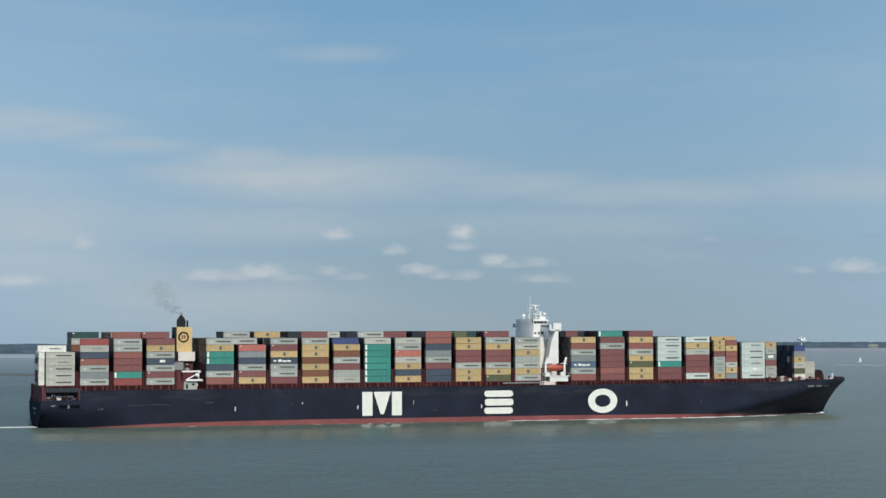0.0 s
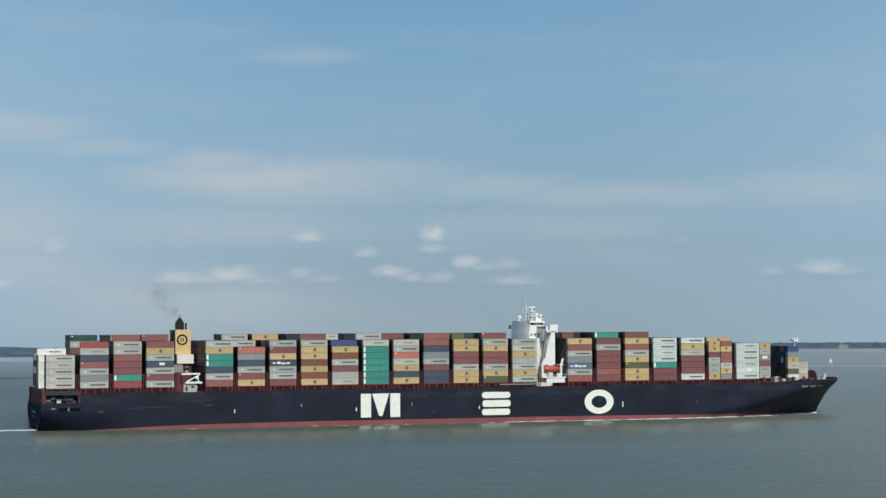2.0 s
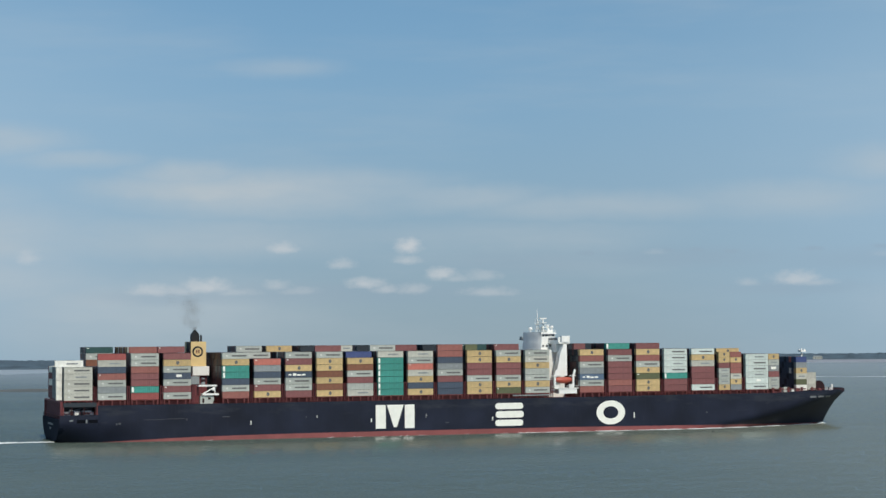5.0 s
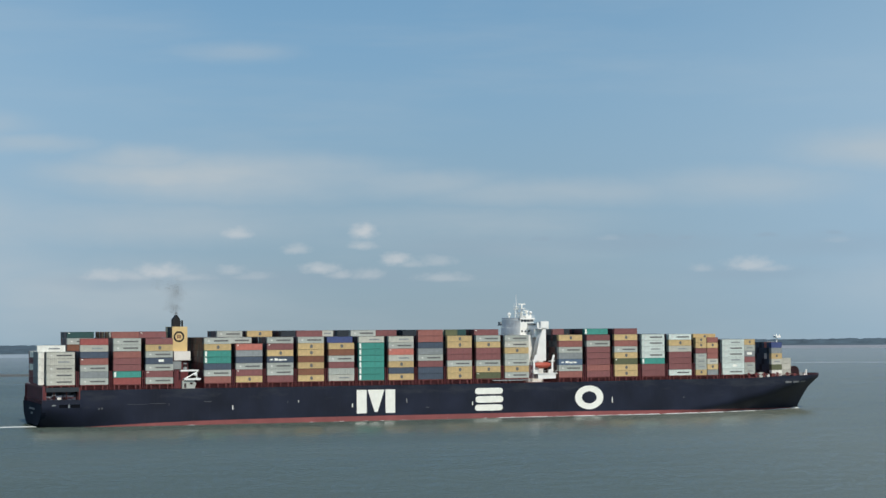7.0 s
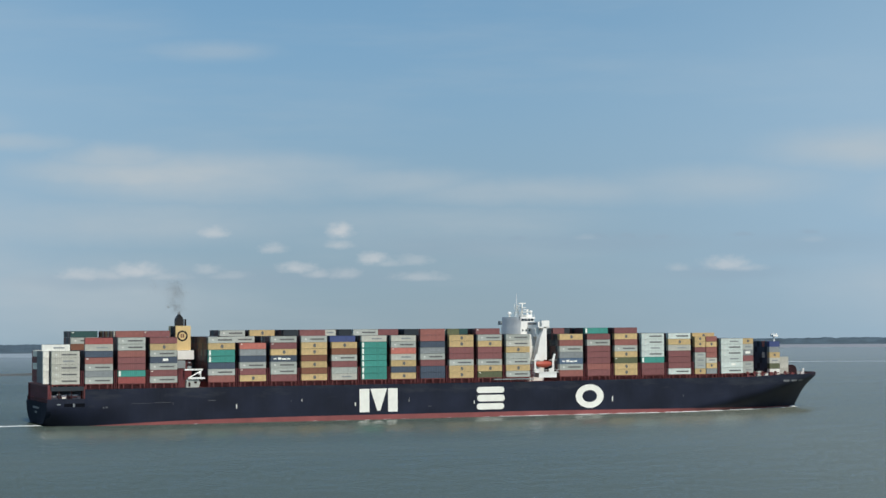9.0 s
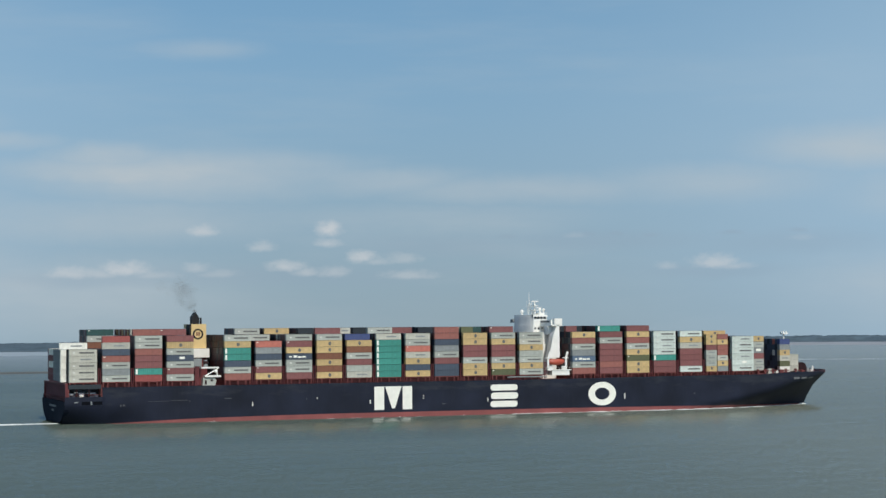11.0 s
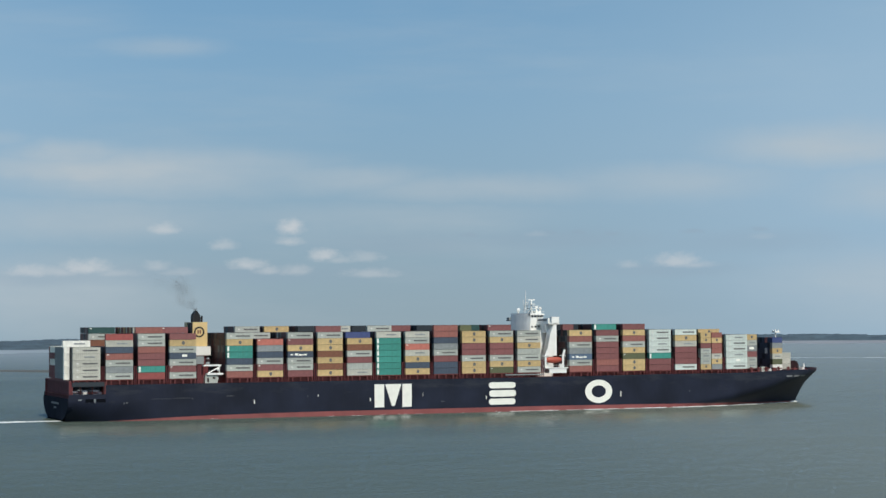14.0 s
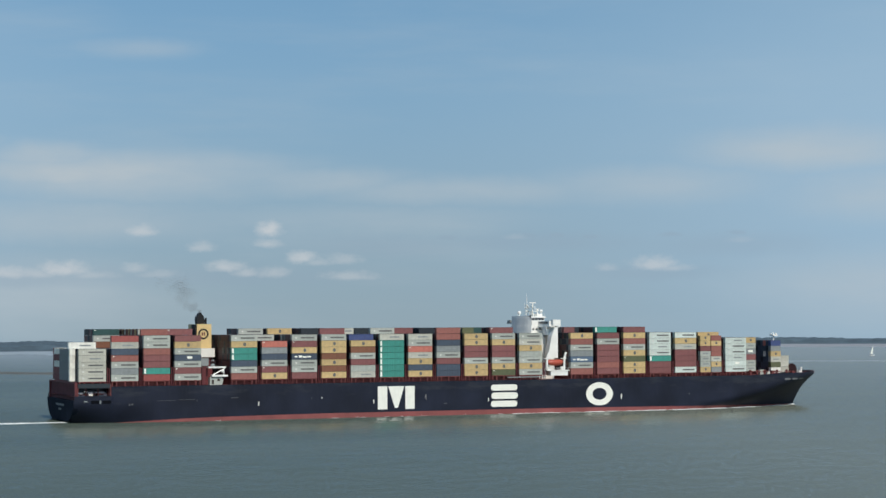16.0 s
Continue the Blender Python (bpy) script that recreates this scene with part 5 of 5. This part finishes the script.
def build_foam():
    bm = bmesh.new()
    foam_patch(bm, 243.0, 25, 1.5, 1.4, 60, 1, 1.4, 0.9)
    foam_patch(bm, 236, 20, 4, 1.6, 26, 2, 1.3)
    rnd = random.Random(5)
    x = 230.0
    while x > 70:
        y = CENTRE - half_breadth(x, 0) - 0.9
        k = rnd.random()
        foam_patch(bm, x, y - 0.3, rnd.uniform(1.5, 5.0), rnd.uniform(0.4, 1.0), int(12 + 100 * k * k), int(x * 7), 0.9 + 1.1 * k)
        x -= rnd.uniform(3, 12)
    # broken crests where the bow wave peels off the side
    for cx, w, n, size in ((231, 2.5, 70, 1.5), (224, 2.0, 40, 1.1), (205, 5.0, 120, 1.5), (196, 4.0, 60, 1.2), (183, 6.0, 110, 1.4), (170, 5.0, 90, 1.4), (160, 4.0, 80, 1.3), (146, 6.0, 90, 1.2), (133, 4.0, 40, 1.1), (112, 5.0, 60, 1.1)):
        foam_patch(bm, cx, CENTRE - half_breadth(cx, 0) - 1.9, w, 1.2, n, cx * 3, size, 0.45)
    while x > -112:
        if rnd.random() < 0.45:
            foam_patch(bm, x, -1.6 - rnd.random(), rnd.uniform(1, 3), 0.4, int(rnd.uniform(3, 14)), int(x * 7) + 5000, 0.8)
        x -= rnd.uniform(6, 14)
    ob = tagged(new("bow_wave", finish(bm, "bow_wave", FOAM)), "broken white foam along the hull at the waterline", "foam", kind="stuff")
    aboard(ob)
    bm = bmesh.new()
    for i in range(60):
        foam_patch(bm, STERN - 4 - i * 3, 15 - 0.05 * i + 0.8 * math.sin(i * 0.7), 3.5, 2.4 - 0.02 * i, 40 - i // 3, 80 + i, 2.4 - 0.015 * i)
    foam_patch(bm, STERN - 8, 14, 7, 1.8, 40, 77, 1.5, 0.3)
    foam_patch(bm, STERN - 24, 14, 7, 2.4, 80, 79, 1.9, 0.5)
    foam_patch(bm, STERN - 44, 13, 9, 1.8, 50, 81, 1.7, 0.4)
    ob = tagged(new("wake", finish(bm, "wake", FOAM)), "narrow white streak of foam trailing behind the stern", "foam", kind="stuff")
    aboard(ob)


def build_smoke():
    """Thin drifts of soot from the funnel, each a cloud of fine specks; they trail aft and up, now more, now less."""
    puffs = []
    for k in range(5):
        gen = np.random.default_rng(300 + k)
        r, n = 0.7 + 0.8 * k, 1900 + 2500 * k
        lump = gen.normal(0, 1, (7, 3)) * (r * 0.8, r * 0.5, r * 0.7)
        c = lump[gen.integers(0, 7, n)] + gen.normal(0, 1, (n, 3)) * r * 0.45
        q = gen.uniform(0.010, 0.016, (n, 1))
        tips = np.array([(1, 1, 1), (1, -1, -1), (-1, 1, -1), (-1, -1, 1)])
        verts = (c[:, None, :] + tips[None] * q[:, None, :]).reshape(-1, 3)
        faces = [(4 * i + a, 4 * i + b, 4 * i + d) for i in range(n) for a, b, d in ((0, 1, 2), (0, 3, 1), (0, 2, 3), (1, 3, 2))]
        me = bpy.data.meshes.new("smoke_puff")
        me.from_pydata(verts.tolist(), [], faces)
        me.materials.append(SOOT)
        ob = new("smoke_puff", me)
        tagged(ob, "thin dark puff of exhaust smoke over the funnel", "smoke", kind="stuff")
        puffs.append((ob, float(k)))
    return puffs


def sailing_boat(place, scale, heel, turn, jib):
    boat = new("sailing_boat")
    bm = bmesh.new()
    rings = []
    for i in range(9):
        s = i / 8
        w = 1.5 * math.sin(math.pi * min(1.0, 0.25 + 0.75 * s)) ** 0.8 + 0.03
        rings.append([bm.verts.new((-5 + 10 * s, y * w, z)) for y, z in ((-1, 1.1), (-0.8, 0.2), (0, -0.4), (0.8, 0.2), (1, 1.1))])
    for a, b in zip(rings, rings[1:]):
        for j in range(4):
            bm.faces.new((a[j], b[j], b[j + 1], a[j + 1]))
        bm.faces.new((a[0], a[4], b[4], b[0]))
    part("boat_hull", bm, WHITE, boat)
    bm = bmesh.new()
    tube(bm, (0.6, 0, 1), (0.6, 0, 14.5), 0.1, 0.06, 6)
    tube(bm, (0.6, 0, 2.2), (-4.4, 0, 2.2), 0.07, 0.07, 6)
    part("mast", bm, WHITE, boat)
    for name, pts in (("mainsail", ((0.4, 14.2), (0.4, 2.4), (-5.2, 2.4))), ("jib", ((0.6, 11.5), (0.7, 2.0), (3.4, 1.5))))[:2 if jib else 1]:
        bm = bmesh.new()
        (xa, za), (xb, zb), (xc, zc) = pts
        n = 6
        grid = []
        for i in range(n + 1):
            row = []
            for j in range(n + 1):
                u, v = i / n, j / n
                x = xa + (xb + (xc - xb) * v - xa) * u
                z = za + (zb + (zc - zb) * v - za) * u
                row.append(bm.verts.new((x, 0.9 * math.sin(math.pi * v) * u, z)))
            grid.append(row)
        for i in range(n):
            for j in range(n):
                bm.faces.new((grid[i][j], grid[i + 1][j], grid[i + 1][j + 1], grid[i][j + 1]))
        bmesh.ops.remove_doubles(bm, verts=bm.verts, dist=0.001)
        bmesh.ops.solidify(bm, geom=bm.faces[:], thickness=0.03)
        part(name, bm, MARK_WHITE, boat, "white sail", smooth=True)
    boat.matrix_basis = Matrix.Translation(place) @ pose(0, 0, 0, heel, 0, turn) @ Matrix.Scale(scale, 4)
    return tagged(boat, "small white sailing boat with both sails set" if jib else "small white sailing boat under its mainsail alone", "sailing boat")


build_foam()
PUFFS_OF_SMOKE = build_smoke()
sailing_boat((1173.6, 2096.2, 0), 0.5, 6, 150, True)
sailing_boat((1498.9, 2108.2, 0), 0.95, 4, 15, False)


def motions():
    a, b = Matrix.Translation(SHIP_START), Matrix.Translation(SHIP_START + Vector((SHIP_SPEED * CLIP, 0, 0)))
    for ob, m in AFLOAT:
        walk(ob, [(0.0, a @ m), (CLIP, b @ m)])
    # seconds and how far the smoke leans aft
    lean = ((0.0, 1.0), (1.5, 1.0), (3.0, 0.8), (5.5, 0.15), (7.0, 0.1), (9.0, 0.25), (11.0, 0.6), (12.5, 0.85), (14.0, 0.75), (16.0, 0.95))
    for ob, k in PUFFS_OF_SMOKE:
        rows = []
        for t, aft in lean:
            sway = math.sin(0.6 * t + k)
            rows.append((t, a @ pose(SHIP_SPEED * t - 78.6 - 2.7 * k * aft + 0.15 * k * sway, 31, 49.8 + 2.7 * k + 0.12 * sway * k, 0, 3 * sway, 4 * sway)))
        walk(ob, rows)


motions()
